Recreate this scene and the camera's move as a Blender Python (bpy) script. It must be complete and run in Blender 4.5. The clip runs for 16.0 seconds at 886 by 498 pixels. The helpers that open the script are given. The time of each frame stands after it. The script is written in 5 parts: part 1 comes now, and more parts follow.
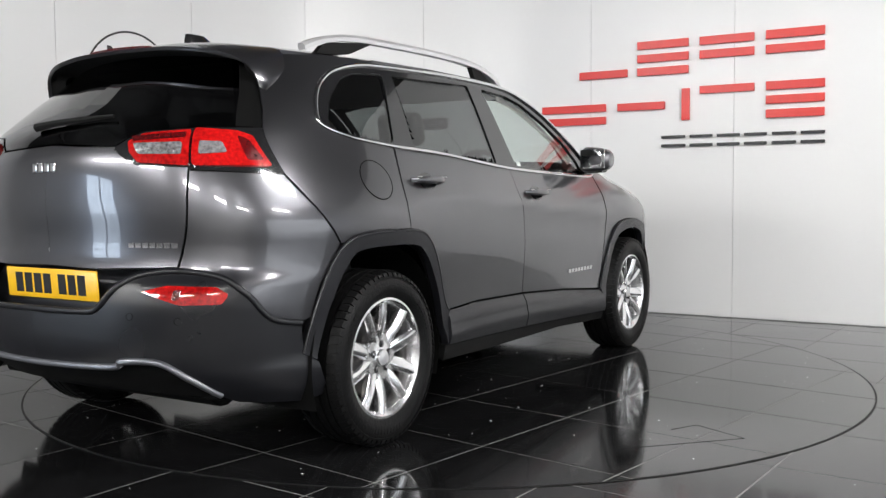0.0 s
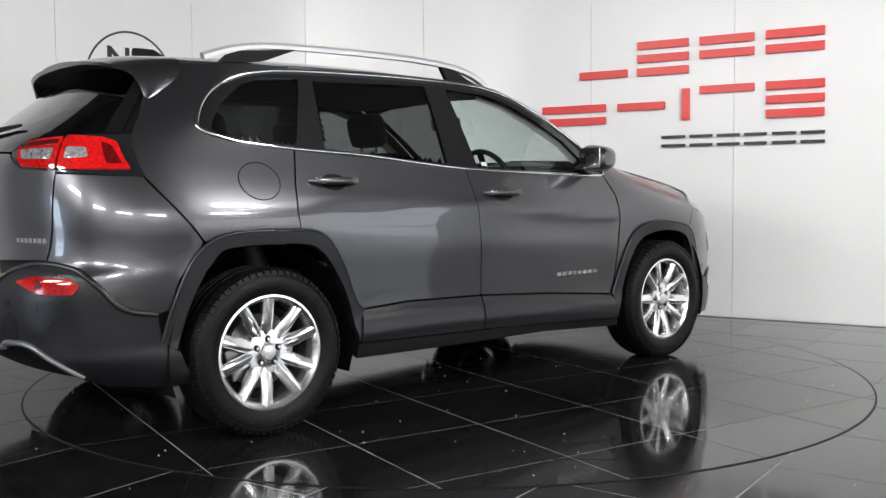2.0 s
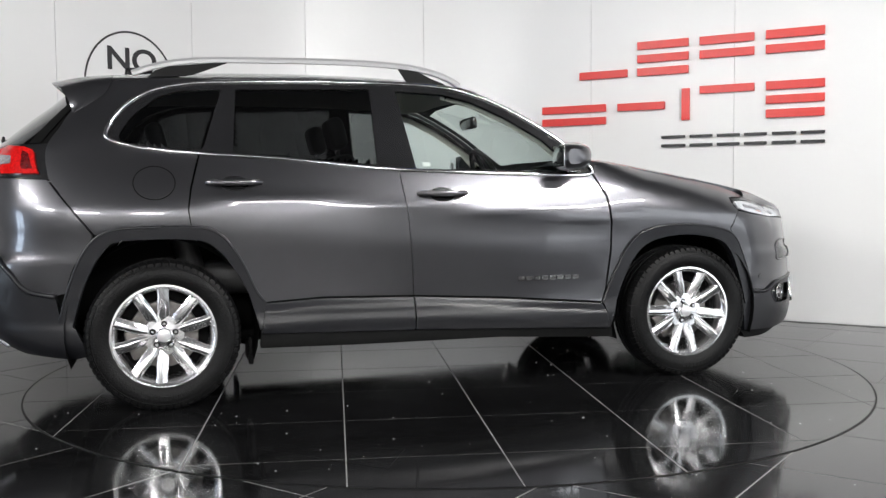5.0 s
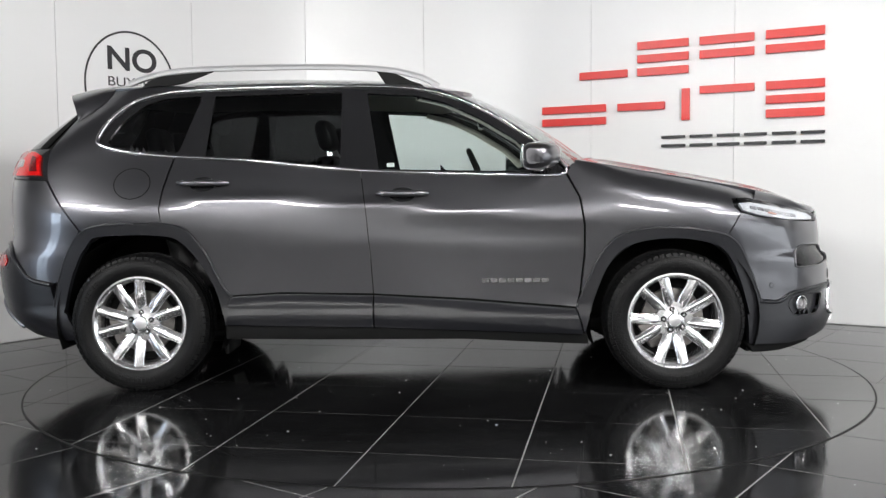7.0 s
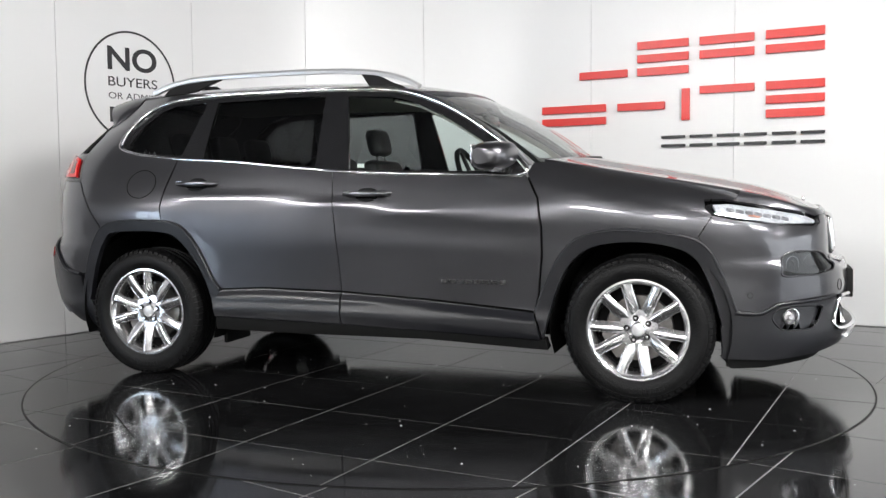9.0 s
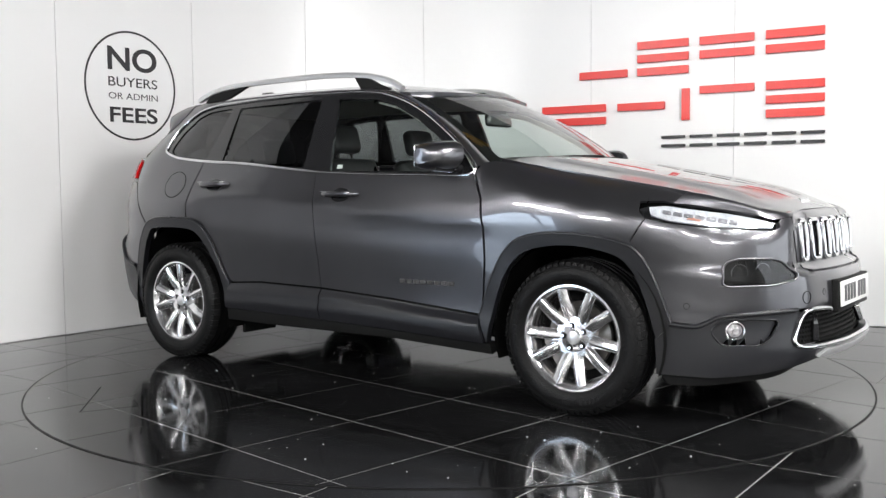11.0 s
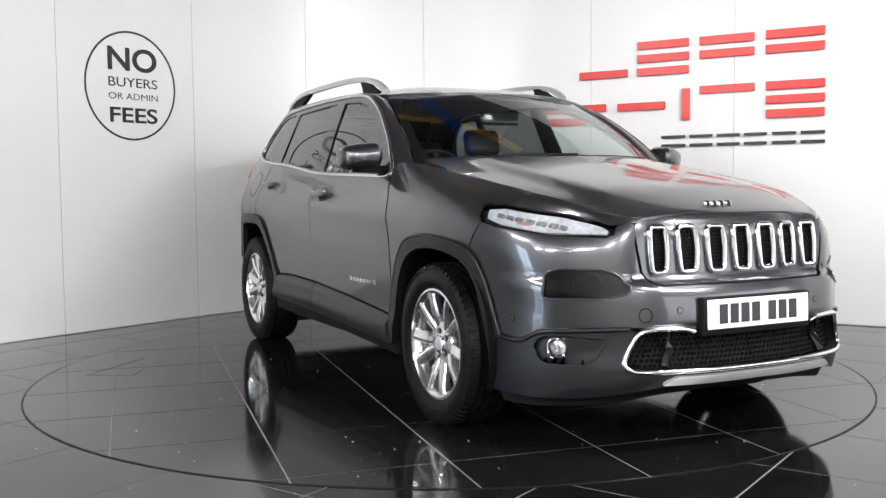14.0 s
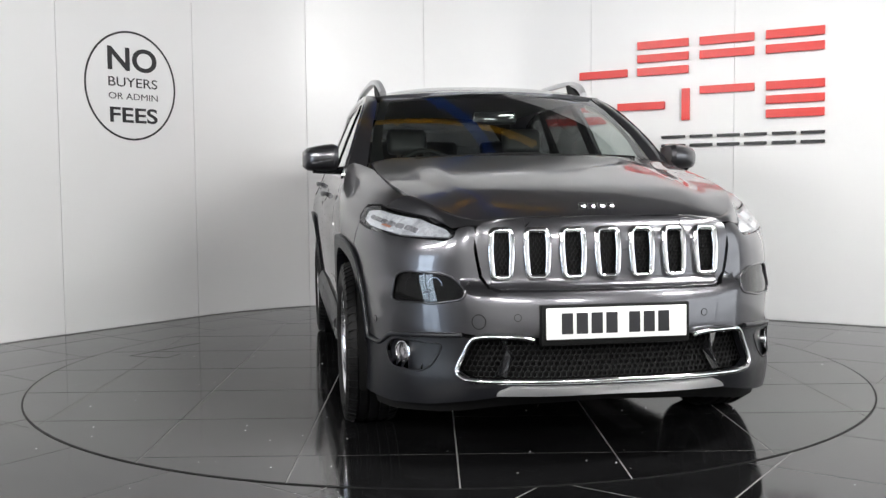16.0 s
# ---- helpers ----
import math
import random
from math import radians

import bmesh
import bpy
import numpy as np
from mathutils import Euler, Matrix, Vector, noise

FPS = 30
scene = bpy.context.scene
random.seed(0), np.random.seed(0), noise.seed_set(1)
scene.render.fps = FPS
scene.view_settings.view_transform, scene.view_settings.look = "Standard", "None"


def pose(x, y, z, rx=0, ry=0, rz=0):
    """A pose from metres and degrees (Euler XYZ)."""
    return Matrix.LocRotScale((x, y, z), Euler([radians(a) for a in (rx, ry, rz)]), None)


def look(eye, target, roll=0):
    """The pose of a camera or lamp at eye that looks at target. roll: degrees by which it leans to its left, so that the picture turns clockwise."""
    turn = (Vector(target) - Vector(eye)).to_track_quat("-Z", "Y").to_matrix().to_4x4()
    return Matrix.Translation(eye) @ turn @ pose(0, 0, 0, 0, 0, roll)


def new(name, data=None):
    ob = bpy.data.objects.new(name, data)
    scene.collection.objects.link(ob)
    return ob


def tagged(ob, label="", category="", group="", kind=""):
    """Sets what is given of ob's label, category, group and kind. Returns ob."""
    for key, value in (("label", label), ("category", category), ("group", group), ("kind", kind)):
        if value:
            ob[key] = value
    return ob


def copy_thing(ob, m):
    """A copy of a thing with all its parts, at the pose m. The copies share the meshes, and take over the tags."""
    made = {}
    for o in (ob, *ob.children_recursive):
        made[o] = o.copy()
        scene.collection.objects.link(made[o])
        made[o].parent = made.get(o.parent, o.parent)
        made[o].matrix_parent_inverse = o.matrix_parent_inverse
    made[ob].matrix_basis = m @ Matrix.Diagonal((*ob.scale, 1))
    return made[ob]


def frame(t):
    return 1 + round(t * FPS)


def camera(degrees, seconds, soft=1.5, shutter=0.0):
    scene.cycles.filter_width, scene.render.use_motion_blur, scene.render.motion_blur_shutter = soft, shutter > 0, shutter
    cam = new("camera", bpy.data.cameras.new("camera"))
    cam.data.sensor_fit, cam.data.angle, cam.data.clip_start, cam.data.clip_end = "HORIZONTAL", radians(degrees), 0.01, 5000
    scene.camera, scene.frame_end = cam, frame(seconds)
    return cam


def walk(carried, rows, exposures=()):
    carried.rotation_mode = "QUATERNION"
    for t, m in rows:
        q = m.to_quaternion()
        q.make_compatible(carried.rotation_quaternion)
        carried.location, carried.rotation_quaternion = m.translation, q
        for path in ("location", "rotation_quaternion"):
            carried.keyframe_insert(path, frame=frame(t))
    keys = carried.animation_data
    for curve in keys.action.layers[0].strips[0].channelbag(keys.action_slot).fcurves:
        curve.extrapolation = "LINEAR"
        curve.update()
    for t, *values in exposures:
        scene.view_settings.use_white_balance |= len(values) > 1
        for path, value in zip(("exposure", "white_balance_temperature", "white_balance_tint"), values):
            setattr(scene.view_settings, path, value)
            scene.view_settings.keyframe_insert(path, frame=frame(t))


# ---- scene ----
# ---- camera: it stands still ----
cam = camera(49.77, 16.0, soft=1.4)
EYE = (0.0, -5.427, 1.020)
EYE_POSE = look(EYE, (EYE[0] - .00422 * .998, EYE[1] + .998, EYE[2] - .0637), -.502)
walk(cam, [(0.0, EYE_POSE), (16.0, EYE_POSE)],
     exposures=[(0.0, -.24), (3.5, -.21), (7.0, -.10), (9.0, -.03), (11.5, .10), (12.5, .15), (14.0, .05), (15.0, -.06), (16.0, -.08)])

# the turntable's angle: degrees, by the second
TURN = [(0, 59.71), (.5, 55.2), (1, 50.8), (1.5, 46.45), (2, 42.28), (2.5, 38.15), (3, 34.0), (3.5, 29.75), (4, 25.41), (4.5, 21.15), (5, 16.9),
        (5.5, 12.66), (6, 8.43), (6.5, 4.2), (7, 0), (7.5, -4.19), (8, -8.4), (8.5, -12.68), (9, -17.01), (9.5, -21.38), (10, -25.76),
        (10.5, -30.15), (11, -34.55), (11.5, -38.97), (12, -43.47), (12.5, -47.96), (13, -52.45), (13.5, -56.9), (14, -61.28), (14.5, -65.66),
        (15, -70.12), (15.5, -74.55), (16, -78.82)]
CAR_ON_TABLE = pose(-.193, .237, 0, 0, 0, -1.168)   # where the car is parked on the turntable
RADIUS = 2.238

# ---- light: rows of white tube fittings under the hall's ceiling ----
world = bpy.data.worlds.new("world")
world.use_nodes = True
world.node_tree.nodes["Background"].inputs[0].default_value = (.75, .8, .9, 1)
world.node_tree.nodes["Background"].inputs[1].default_value = .05
scene.world = world
TUBE_GLOW = 26.0
# glow outside the two hall doors; the east one is added, unseen fill
EAST_FILL_GLOW, YARD_GLOW = 2.8, 10.0
LAMP_WATTS, LAMP_TILT = 147.0, 44
CEILING = 3.9


# ---- materials ----
def shader(name, base, rough=.5, metal=0.0, coat=0.0, grain=0.0, grain_scale=60.0, bump=0.0, bump_scale=80.0, spread=.12, spec=.5, coat_rough=.03, blotch=2.5):
    """A surface with variation at two scales in colour and roughness, and fine relief."""
    m = bpy.data.materials.new(name)
    m.use_nodes = True
    nodes, links = m.node_tree.nodes, m.node_tree.links
    b = nodes["Principled BSDF"]
    b.inputs["Roughness"].default_value = rough
    b.inputs["Metallic"].default_value = metal
    b.inputs["Coat Weight"].default_value = coat
    b.inputs["Coat Roughness"].default_value = coat_rough
    b.inputs["Specular IOR Level"].default_value = spec
    b.inputs["Base Color"].default_value = (*base, 1)
    tc = nodes.new("ShaderNodeTexCoord")
    if grain > 0:
        n1, n2 = nodes.new("ShaderNodeTexNoise"), nodes.new("ShaderNodeTexNoise")
        n1.inputs["Scale"].default_value, n2.inputs["Scale"].default_value = grain_scale, blotch
        n1.inputs["Detail"].default_value = n2.inputs["Detail"].default_value = 4
        links.new(tc.outputs["Object"], n1.inputs["Vector"]), links.new(tc.outputs["Object"], n2.inputs["Vector"])
        add = nodes.new("ShaderNodeMath")
        add.operation = "ADD"
        links.new(n1.outputs["Fac"], add.inputs[0]), links.new(n2.outputs["Fac"], add.inputs[1])
        ramp = nodes.new("ShaderNodeMapRange")
        ramp.inputs[1].default_value, ramp.inputs[2].default_value = .7, 1.3
        ramp.inputs[3].default_value, ramp.inputs[4].default_value = 1 - grain, 1 + grain
        links.new(add.outputs[0], ramp.inputs[0])
        mul = nodes.new("ShaderNodeVectorMath")
        mul.operation = "SCALE"
        mul.inputs[0].default_value = base
        links.new(ramp.outputs[0], mul.inputs["Scale"])
        links.new(mul.outputs[0], b.inputs["Base Color"])
        r2 = nodes.new("ShaderNodeMapRange")
        r2.inputs[1].default_value, r2.inputs[2].default_value = .3, .7
        r2.inputs[3].default_value, r2.inputs[4].default_value = rough * (1 - spread), min(1, rough * (1 + spread))
        links.new(n2.outputs["Fac"], r2.inputs[0])
        links.new(r2.outputs[0], b.inputs["Roughness"])
    if bump > 0:
        n3, bp = nodes.new("ShaderNodeTexNoise"), nodes.new("ShaderNodeBump")
        n3.inputs["Scale"].default_value = bump_scale
        bp.inputs["Strength"].default_value, bp.inputs["Distance"].default_value = bump, .004
        links.new(tc.outputs["Object"], n3.inputs["Vector"]), links.new(n3.outputs["Fac"], bp.inputs["Height"])
        links.new(bp.outputs[0], b.inputs["Normal"])
    return m


def glazing(name, tint, gloss_rough=.0, low=.07):
    """A thin pane: see-through with a tint, with a mirror's gloss that grows at a slant."""
    m = bpy.data.materials.new(name)
    m.use_nodes = True
    nodes, links = m.node_tree.nodes, m.node_tree.links
    nodes.remove(nodes["Principled BSDF"])
    t, g, f, x = (nodes.new("ShaderNodeBsdfTransparent"), nodes.new("ShaderNodeBsdfGlossy"), nodes.new("ShaderNodeLayerWeight"), nodes.new("ShaderNodeMixShader"))
    p, k = nodes.new("ShaderNodeMath"), nodes.new("ShaderNodeMath")
    p.operation, k.operation = "POWER", "MULTIPLY_ADD"
    p.inputs[1].default_value, k.inputs[1].default_value, k.inputs[2].default_value = 4.0, 1 - low, low
    t.inputs[0].default_value = (*tint, 1)
    g.inputs[0].default_value = (1, 1, 1, 1)
    g.inputs["Roughness"].default_value = gloss_rough
    f.inputs[0].default_value = .5
    links.new(f.outputs["Facing"], p.inputs[0]), links.new(p.outputs[0], k.inputs[0]), links.new(k.outputs[0], x.inputs[0])
    links.new(t.outputs[0], x.inputs[1]), links.new(g.outputs[0], x.inputs[2])
    links.new(x.outputs[0], nodes["Material Output"].inputs[0])
    return m


def glow(name, colour, strength):
    m = bpy.data.materials.new(name)
    m.use_nodes = True
    b = m.node_tree.nodes["Principled BSDF"]
    b.inputs["Base Color"].default_value = (*colour, 1)
    b.inputs["Emission Color"].default_value = (*colour, 1)
    b.inputs["Emission Strength"].default_value = strength
    return m


PAINT = shader("granite_metallic_paint", (.092, .0915, .0995), .29, .88, 1.0, .08, 500.0, coat_rough=.010, spread=.05)
CLADDING = shader("grey_satin_plastic", (.0105, .0108, .0130), .30, 0, 0, .10, 300.0, .12, 900.0, spec=.42)
BLACK_GLOSS = shader("black_gloss_trim", (.012, .012, .013), .12, 0, .6, .05, 50)
BLACK = shader("black_matt_plastic", (.007, .007, .007), .6, 0, 0, .1, 80, .1, 300, spec=.15)
RUBBER = shader("tyre_rubber", (.0045, .0045, .0047), .44, 0, 0, .5, 60, .6, 120, spec=.16)
CHROME = shader("chrome", (.72, .72, .73), .08, 1.0, 0, .02, 20, spread=.3)
ALLOY = shader("polished_alloy", (.82, .82, .83), .19, .95, 0, .04, 60, spread=.3)
DULL_METAL = shader("brake_iron", (.22, .21, .20), .4, 1.0, 0, .2, 60)
SATIN = shader("satin_silver", (.70, .70, .71), .32, .7, 0, .03, 120)
GLASS = glazing("clear_glass", (.80, .86, .84))
SCREEN_GLASS = glazing("windscreen_glass", (.78, .84, .81))
DARK_SCREEN = glazing("dark_screen_glass", (.045, .047, .048), low=.05)
PRIVACY = glazing("privacy_glass", (.16, .167, .168))
LENS = glazing("clear_lens", (.93, .95, .97), low=.045)
SMOKED = glazing("smoked_lens", (.40, .41, .43), low=.04)
# strong colour mottle in the red and clear lenses stands in for sparkle
LAMP_RED = shader("red_lamp_lens", (.46, .006, .006), .08, 0, .6, .55, 75, .10, 140)
LAMP_DEEP = shader("deep_red_lens", (.10, .002, .003), .10, 0, 1.0, .5, 60, .3, 160)
LAMP_CLEAR = shader("clear_lamp_lens", (.36, .35, .36), .14, .5, 1.0, .7, 70, .9, 90)
REFLECTOR = shader("lamp_reflector", (.70, .70, .72), .20, .35, .6, .35, 45, .8, 45)
AMBER = shader("amber_lens", (.42, .19, .13), .2, 0, 1.0, .1, 100)
PLATE_WHITE = shader("white_plate", (.82, .82, .80), .3, 0, .3, .03, 40)
PLATE_YELLOW = shader("yellow_plate", (.86, .50, .02), .3, 0, .3, .04, 40)
INK = shader("black_print", (.012, .012, .014), .4, 0, 0, .05, 40)
CLOTH = shader("black_leather", (.022, .022, .023), .5, 0, 0, .15, 60, .3, 120)
LINING = shader("pale_headlining", (.50, .48, .43), .85, 0, 0, .06, 200, .2, 400)
DASH = shader("black_dashboard", (.016, .016, .017), .55, 0, 0, .1, 120, .2, 500)
TILE = shader("black_polished_tile", (.009, .009, .0095), .095, 0, 0, .35, 7.0, .008, 5.0, spread=.5, spec=.60, blotch=1.3)
GROUT = shader("pale_grout", (.25, .25, .245), .7, 0, 0, .3, 30)
RIM_RING = shader("dark_steel_ring", (.008, .008, .008), .5, 0, 0, .2, 30, spec=.12)
GAP = shader("dark_gap", (.005, .005, .005), .7, spec=.08)
PANEL = shader("white_wall_panel", (.79, .79, .79), .33, 0, 0, .004, 3.0, .012, 2.5, spread=.10, spec=.5)
SEAM = shader("panel_seam", (.62, .62, .62), .5)
RED = shader("red_letter_face", (.68, .030, .024), .35, 0, 0, .04, 20)
SIGN_BLACK = shader("black_letter_face", (.018, .018, .02), .4, 0, 0, .05, 20)
# unseen east and south walls, made paler so the car mirrors more light
PALE_HALL = shader("pale_fill_hall_wall", (.74, .74, .73), .7, 0, 0, .1, 4, .1, 20)
HALL = shader("hall_wall_paint", (.52, .52, .53), .8, 0, 0, .1, 4, .1, 20)
CEIL = shader("ceiling_paint", (.07, .07, .075), .9, 0, 0, .05, 6, .1, 20)
DOOR_FRAME = shader("dark_door_frame", (.03, .03, .033), .45, .2, 0, .1, 20)
BLUE_STEEL = shader("blue_steel_paint", (.012, .07, .36), .45, 0, 0, .15, 8, .1, 30)
YELLOW_STEEL = shader("yellow_steel_paint", (.62, .33, .025), .45, 0, 0, .15, 8, .1, 30)
SKID = shader("grey_skid_paint", (.20, .205, .225), .34, .7, 0, .05, 120)
STEEL = shader("white_fitting", (.75, .75, .75), .5, 0, 0, .03, 30)
YARD = glow("sunny_yard", (.72, .85, 1.0), YARD_GLOW)
EAST_FILL = glow("east_fill_sheet", (.92, .96, 1.0), EAST_FILL_GLOW)
TUBE = glow("tube_glow", (1.0, .99, .978), TUBE_GLOW)


# ---- mesh helpers ----
def part(name, bm, material, parent=None, label="", smooth=True, at=None):
    """Links a bmesh as one mesh object, under a thing or a part."""
    me = bpy.data.meshes.new(name)
    bm.normal_update()
    bm.to_mesh(me)
    bm.free()
    if smooth:
        me.polygons.foreach_set("use_smooth", [True] * len(me.polygons))
        me.set_sharp_from_angle(angle=radians(38))
    me.materials.append(material)
    ob = new(name, me)
    if parent is not None:
        ob.parent = parent
    if at is not None:
        ob.matrix_basis = at
    if label:
        tagged(ob, label)
    return ob


def box(bm, x0, x1, y0, y1, z0, z1, bevel=0.0, m=None, seg=2):
    g = bmesh.ops.create_cube(bm, size=1.0)["verts"]
    for v in g:
        v.co = Vector((x0 + (v.co.x + .5) * (x1 - x0), y0 + (v.co.y + .5) * (y1 - y0), z0 + (v.co.z + .5) * (z1 - z0)))
    if bevel:
        es = list({e for v in g for e in v.link_edges})
        g = bmesh.ops.bevel(bm, geom=es, offset=bevel, segments=seg, affect="EDGES", profile=.5)["verts"]
        g = list({v for v in g}) if g else []
        if m is not None:
            seen, todo = set(), list(g)
            while todo:
                v = todo.pop()
                if v in seen:
                    continue
                seen.add(v)
                todo += [e.other_vert(v) for e in v.link_edges]
            g = list(seen)
    if m is not None:
        bmesh.ops.transform(bm, matrix=m, verts=g)
    return bm


def sweep(bm, path, ring, closed=False, caps=True, up=(0, 0, 1), scale=None):
    """A cross-section ring (across, up) carried along a 3D path."""
    path = [Vector(p) for p in path]
    n, rows = len(path), []
    for i, p in enumerate(path):
        a = path[i - 1] if (i > 0 or closed) else p
        b = path[(i + 1) % n] if (i < n - 1 or closed) else p
        t = (b - a).normalized()
        side = t.cross(Vector(up))
        side = side.normalized() if side.length > 1e-6 else Vector((1, 0, 0))
        top = side.cross(t)
        k = scale[i] if scale else 1.0
        rows.append([bm.verts.new(p + side * (q[0] * k) + top * (q[1] * k)) for q in ring])
    m = len(ring)
    for i in range(n if closed else n - 1):
        r0, r1 = rows[i], rows[(i + 1) % n]
        for j in range(m):
            bm.faces.new((r0[j], r0[(j + 1) % m], r1[(j + 1) % m], r1[j]))
    if caps and not closed:
        bm.faces.new(rows[0][::-1]), bm.faces.new(rows[-1])
    return bm


def circle(r, n=8, squash=1.0):
    return [(r * math.cos(2 * math.pi * i / n), r * squash * math.sin(2 * math.pi * i / n)) for i in range(n)]


def lathe(bm, profile, n=48, close=False):
    """Revolves (radius, y) points round the y axis."""
    rows = []
    for i in range(n):
        a = 2 * math.pi * i / n
        rows.append([bm.verts.new((r * math.cos(a), y, r * math.sin(a))) for r, y in profile])
    k = len(profile)
    for i in range(n):
        r0, r1 = rows[i], rows[(i + 1) % n]
        for j in range(k if close else k - 1):
            bm.faces.new((r0[j], r0[(j + 1) % k], r1[(j + 1) % k], r1[j]))
    return bm


def rounded(pts, r, n=4):
    """A closed outline with its corners rounded."""
    out, m = [], len(pts)
    for i in range(m):
        a, b, c = (Vector(pts[i - 1]), Vector(pts[i]), Vector(pts[(i + 1) % m]))
        d1, d2 = a - b, c - b
        k1, k2 = min(r, d1.length * .45), min(r, d2.length * .45)
        p, q = b + d1.normalized() * k1, b + d2.normalized() * k2
        for j in range(n + 1):
            t = j / n
            out.append(tuple(p * (1 - t) ** 2 + b * (2 * t * (1 - t)) + q * t * t))
    return out


def area2(pts):
    return sum(pts[i - 1][0] * pts[i][1] - pts[i][0] * pts[i - 1][1] for i in range(len(pts)))


def inset(pts, d):
    """A closed outline drawn in by d (out, if negative)."""
    if area2(pts) < 0:
        pts = pts[::-1]
    out, m = [], len(pts)
    for i in range(m):
        a, b, c = (Vector(pts[i - 1]), Vector(pts[i]), Vector(pts[(i + 1) % m]))
        e, f = (b - a), (c - b)
        if e.length < 1e-7 or f.length < 1e-7:
            continue
        e.normalize(), f.normalize()
        n1, n2 = Vector((-e.y, e.x)), Vector((-f.y, f.x))
        k = n1 + n2
        out.append(tuple(b + k * (d / max(.35, 1 + n1.dot(n2)))))
    return out


def keyhole(outer, *holes):
    """An outline with holes, joined to it by slits."""
    out = outer if area2(outer) > 0 else outer[::-1]
    for h in holes:
        h = h if area2(h) < 0 else h[::-1]
        i, j = min(((i, j) for i in range(len(out)) for j in range(len(h))),
                   key=lambda k: (out[k[0]][0] - h[k[1]][0]) ** 2 + (out[k[0]][1] - h[k[1]][1]) ** 2)
        out = out[:i + 1] + h[j:] + h[:j + 1] + out[i:]
    return out


def cut(poly, axis, at, keep_above):
    out = []
    for i in range(len(poly)):
        p, q = poly[i - 1], poly[i]
        dp, dq = p[axis] - at, q[axis] - at
        if not keep_above:
            dp, dq = -dp, -dq
        if (dp >= 0) != (dq >= 0):
            t = dp / (dp - dq)
            out.append((p[0] + (q[0] - p[0]) * t, p[1] + (q[1] - p[1]) * t))
        if dq >= 0:
            out.append(q)
    return out


def sheet(name, outline, fn, material, parent, label="", off=0.0, rim=.012, cell=.05, sides=(1,), gap=.0, smooth_rim=False, middle=None):
    """A panel: an outline in (u, v), filled by a grid and laid on the surface fn, with edges turned in by rim.
    sides: 1 the car's left, -1 its right, both for a part that crosses the middle (middle: the u of the centre line)."""
    verts, faces, norms = [], [], []
    poly = [p for i, p in enumerate(outline) if (Vector(p) - Vector(outline[i - 1])).length > 1e-6]
    if area2(poly) < 0:
        poly = poly[::-1]
    if gap:
        poly = inset(poly, gap)
        if middle is not None:
            poly = [(middle, v) if abs(u - middle) < gap * 1.6 else (u, v) for u, v in poly]
    hub = np.array((0, 0, .75))
    cache = {}

    def place(u, v):
        key = (round(u, 5), round(v, 5))
        if key not in cache:
            e = .002
            p = fn(u, v)
            du, dv = fn(u + e, v) - fn(u - e, v), fn(u, v + e) - fn(u, v - e)
            n = np.cross(du, dv)
            k = np.linalg.norm(n)
            n = n / k if k > 1e-12 else np.array((0, 0, 1.0))
            if n @ (p - hub) < 0:
                n = -n
            cache[key] = (p, n)
        return cache[key]

    for sgn in sides:
        flip = np.array((1, sgn, 1))
        index = {}

        def vert(u, v):
            key = (round(u, 5), round(v, 5))
            if key not in index:
                p, n = place(*key)
                index[key] = len(verts)
                verts.append((p + n * off) * flip)
                norms.append(n * flip)
            return index[key]

        us, vs = [p[0] for p in poly], [p[1] for p in poly]
        for i in range(math.floor(min(us) / cell), math.ceil(max(us) / cell)):
            col = cut(cut(poly, 0, i * cell, True), 0, (i + 1) * cell, False)
            if len(col) < 3:
                continue
            cv = [p[1] for p in col]
            for j in range(math.floor(min(cv) / cell), math.ceil(max(cv) / cell)):
                q = cut(cut(col, 1, j * cell, True), 1, (j + 1) * cell, False)
                if len(q) < 3 or abs(area2(q)) < 1e-8:
                    continue
                loops, ids = [], []
                for u, v in q:
                    k = vert(u, v)
                    if k in ids:
                        n = ids.index(k)
                        loops.append(ids[n:])
                        ids = ids[:n]
                    ids.append(k)
                for ids in loops + [ids]:
                    if len(ids) < 3:
                        continue
                    a = np.array(verts[ids[0]])
                    nn = sum(np.cross(np.array(verts[ids[k]]) - a, np.array(verts[ids[(k + 1) % len(ids)]]) - a) for k in range(len(ids)))
                    if np.linalg.norm(nn) > 1e-8:
                        faces.append(ids if nn @ norms[ids[0]] > 0 else ids[::-1])
        if rim:
            for i in range(len(poly)):
                p, q = np.array(poly[i - 1]), np.array(poly[i])
                if middle is not None and abs(p[0] - middle) < 1e-4 and abs(q[0] - middle) < 1e-4:
                    continue
                k = max(1, math.ceil(np.linalg.norm(q - p) / cell))
                for t in range(k):
                    a, b = p + (q - p) * t / k, p + (q - p) * (t + 1) / k
                    (pa, na), (pb, nb) = place(*a), place(*b)
                    quad = [pa + na * off, pb + nb * off, pb + nb * (off - rim), pa + na * (off - rim)]
                    out = np.cross(quad[1] - quad[0], na)
                    out = out / max(np.linalg.norm(out), 1e-9)
                    base = len(verts)
                    for m, c in enumerate(quad):
                        verts.append(c * flip)
                        norms.append(out * flip)
                    faces.append([base, base + 1, base + 2, base + 3] if sgn < 0 else [base + 3, base + 2, base + 1, base])
    me = bpy.data.meshes.new(name)
    me.from_pydata([tuple(v) for v in verts], [], faces)
    me.polygons.foreach_set("use_smooth", [True] * len(me.polygons))
    me.update()
    me.normals_split_custom_set_from_vertices([tuple(n) for n in norms])
    me.materials.append(material)
    ob = new(name, me)
    ob.parent = parent
    if label:
        tagged(ob, label)
    return ob
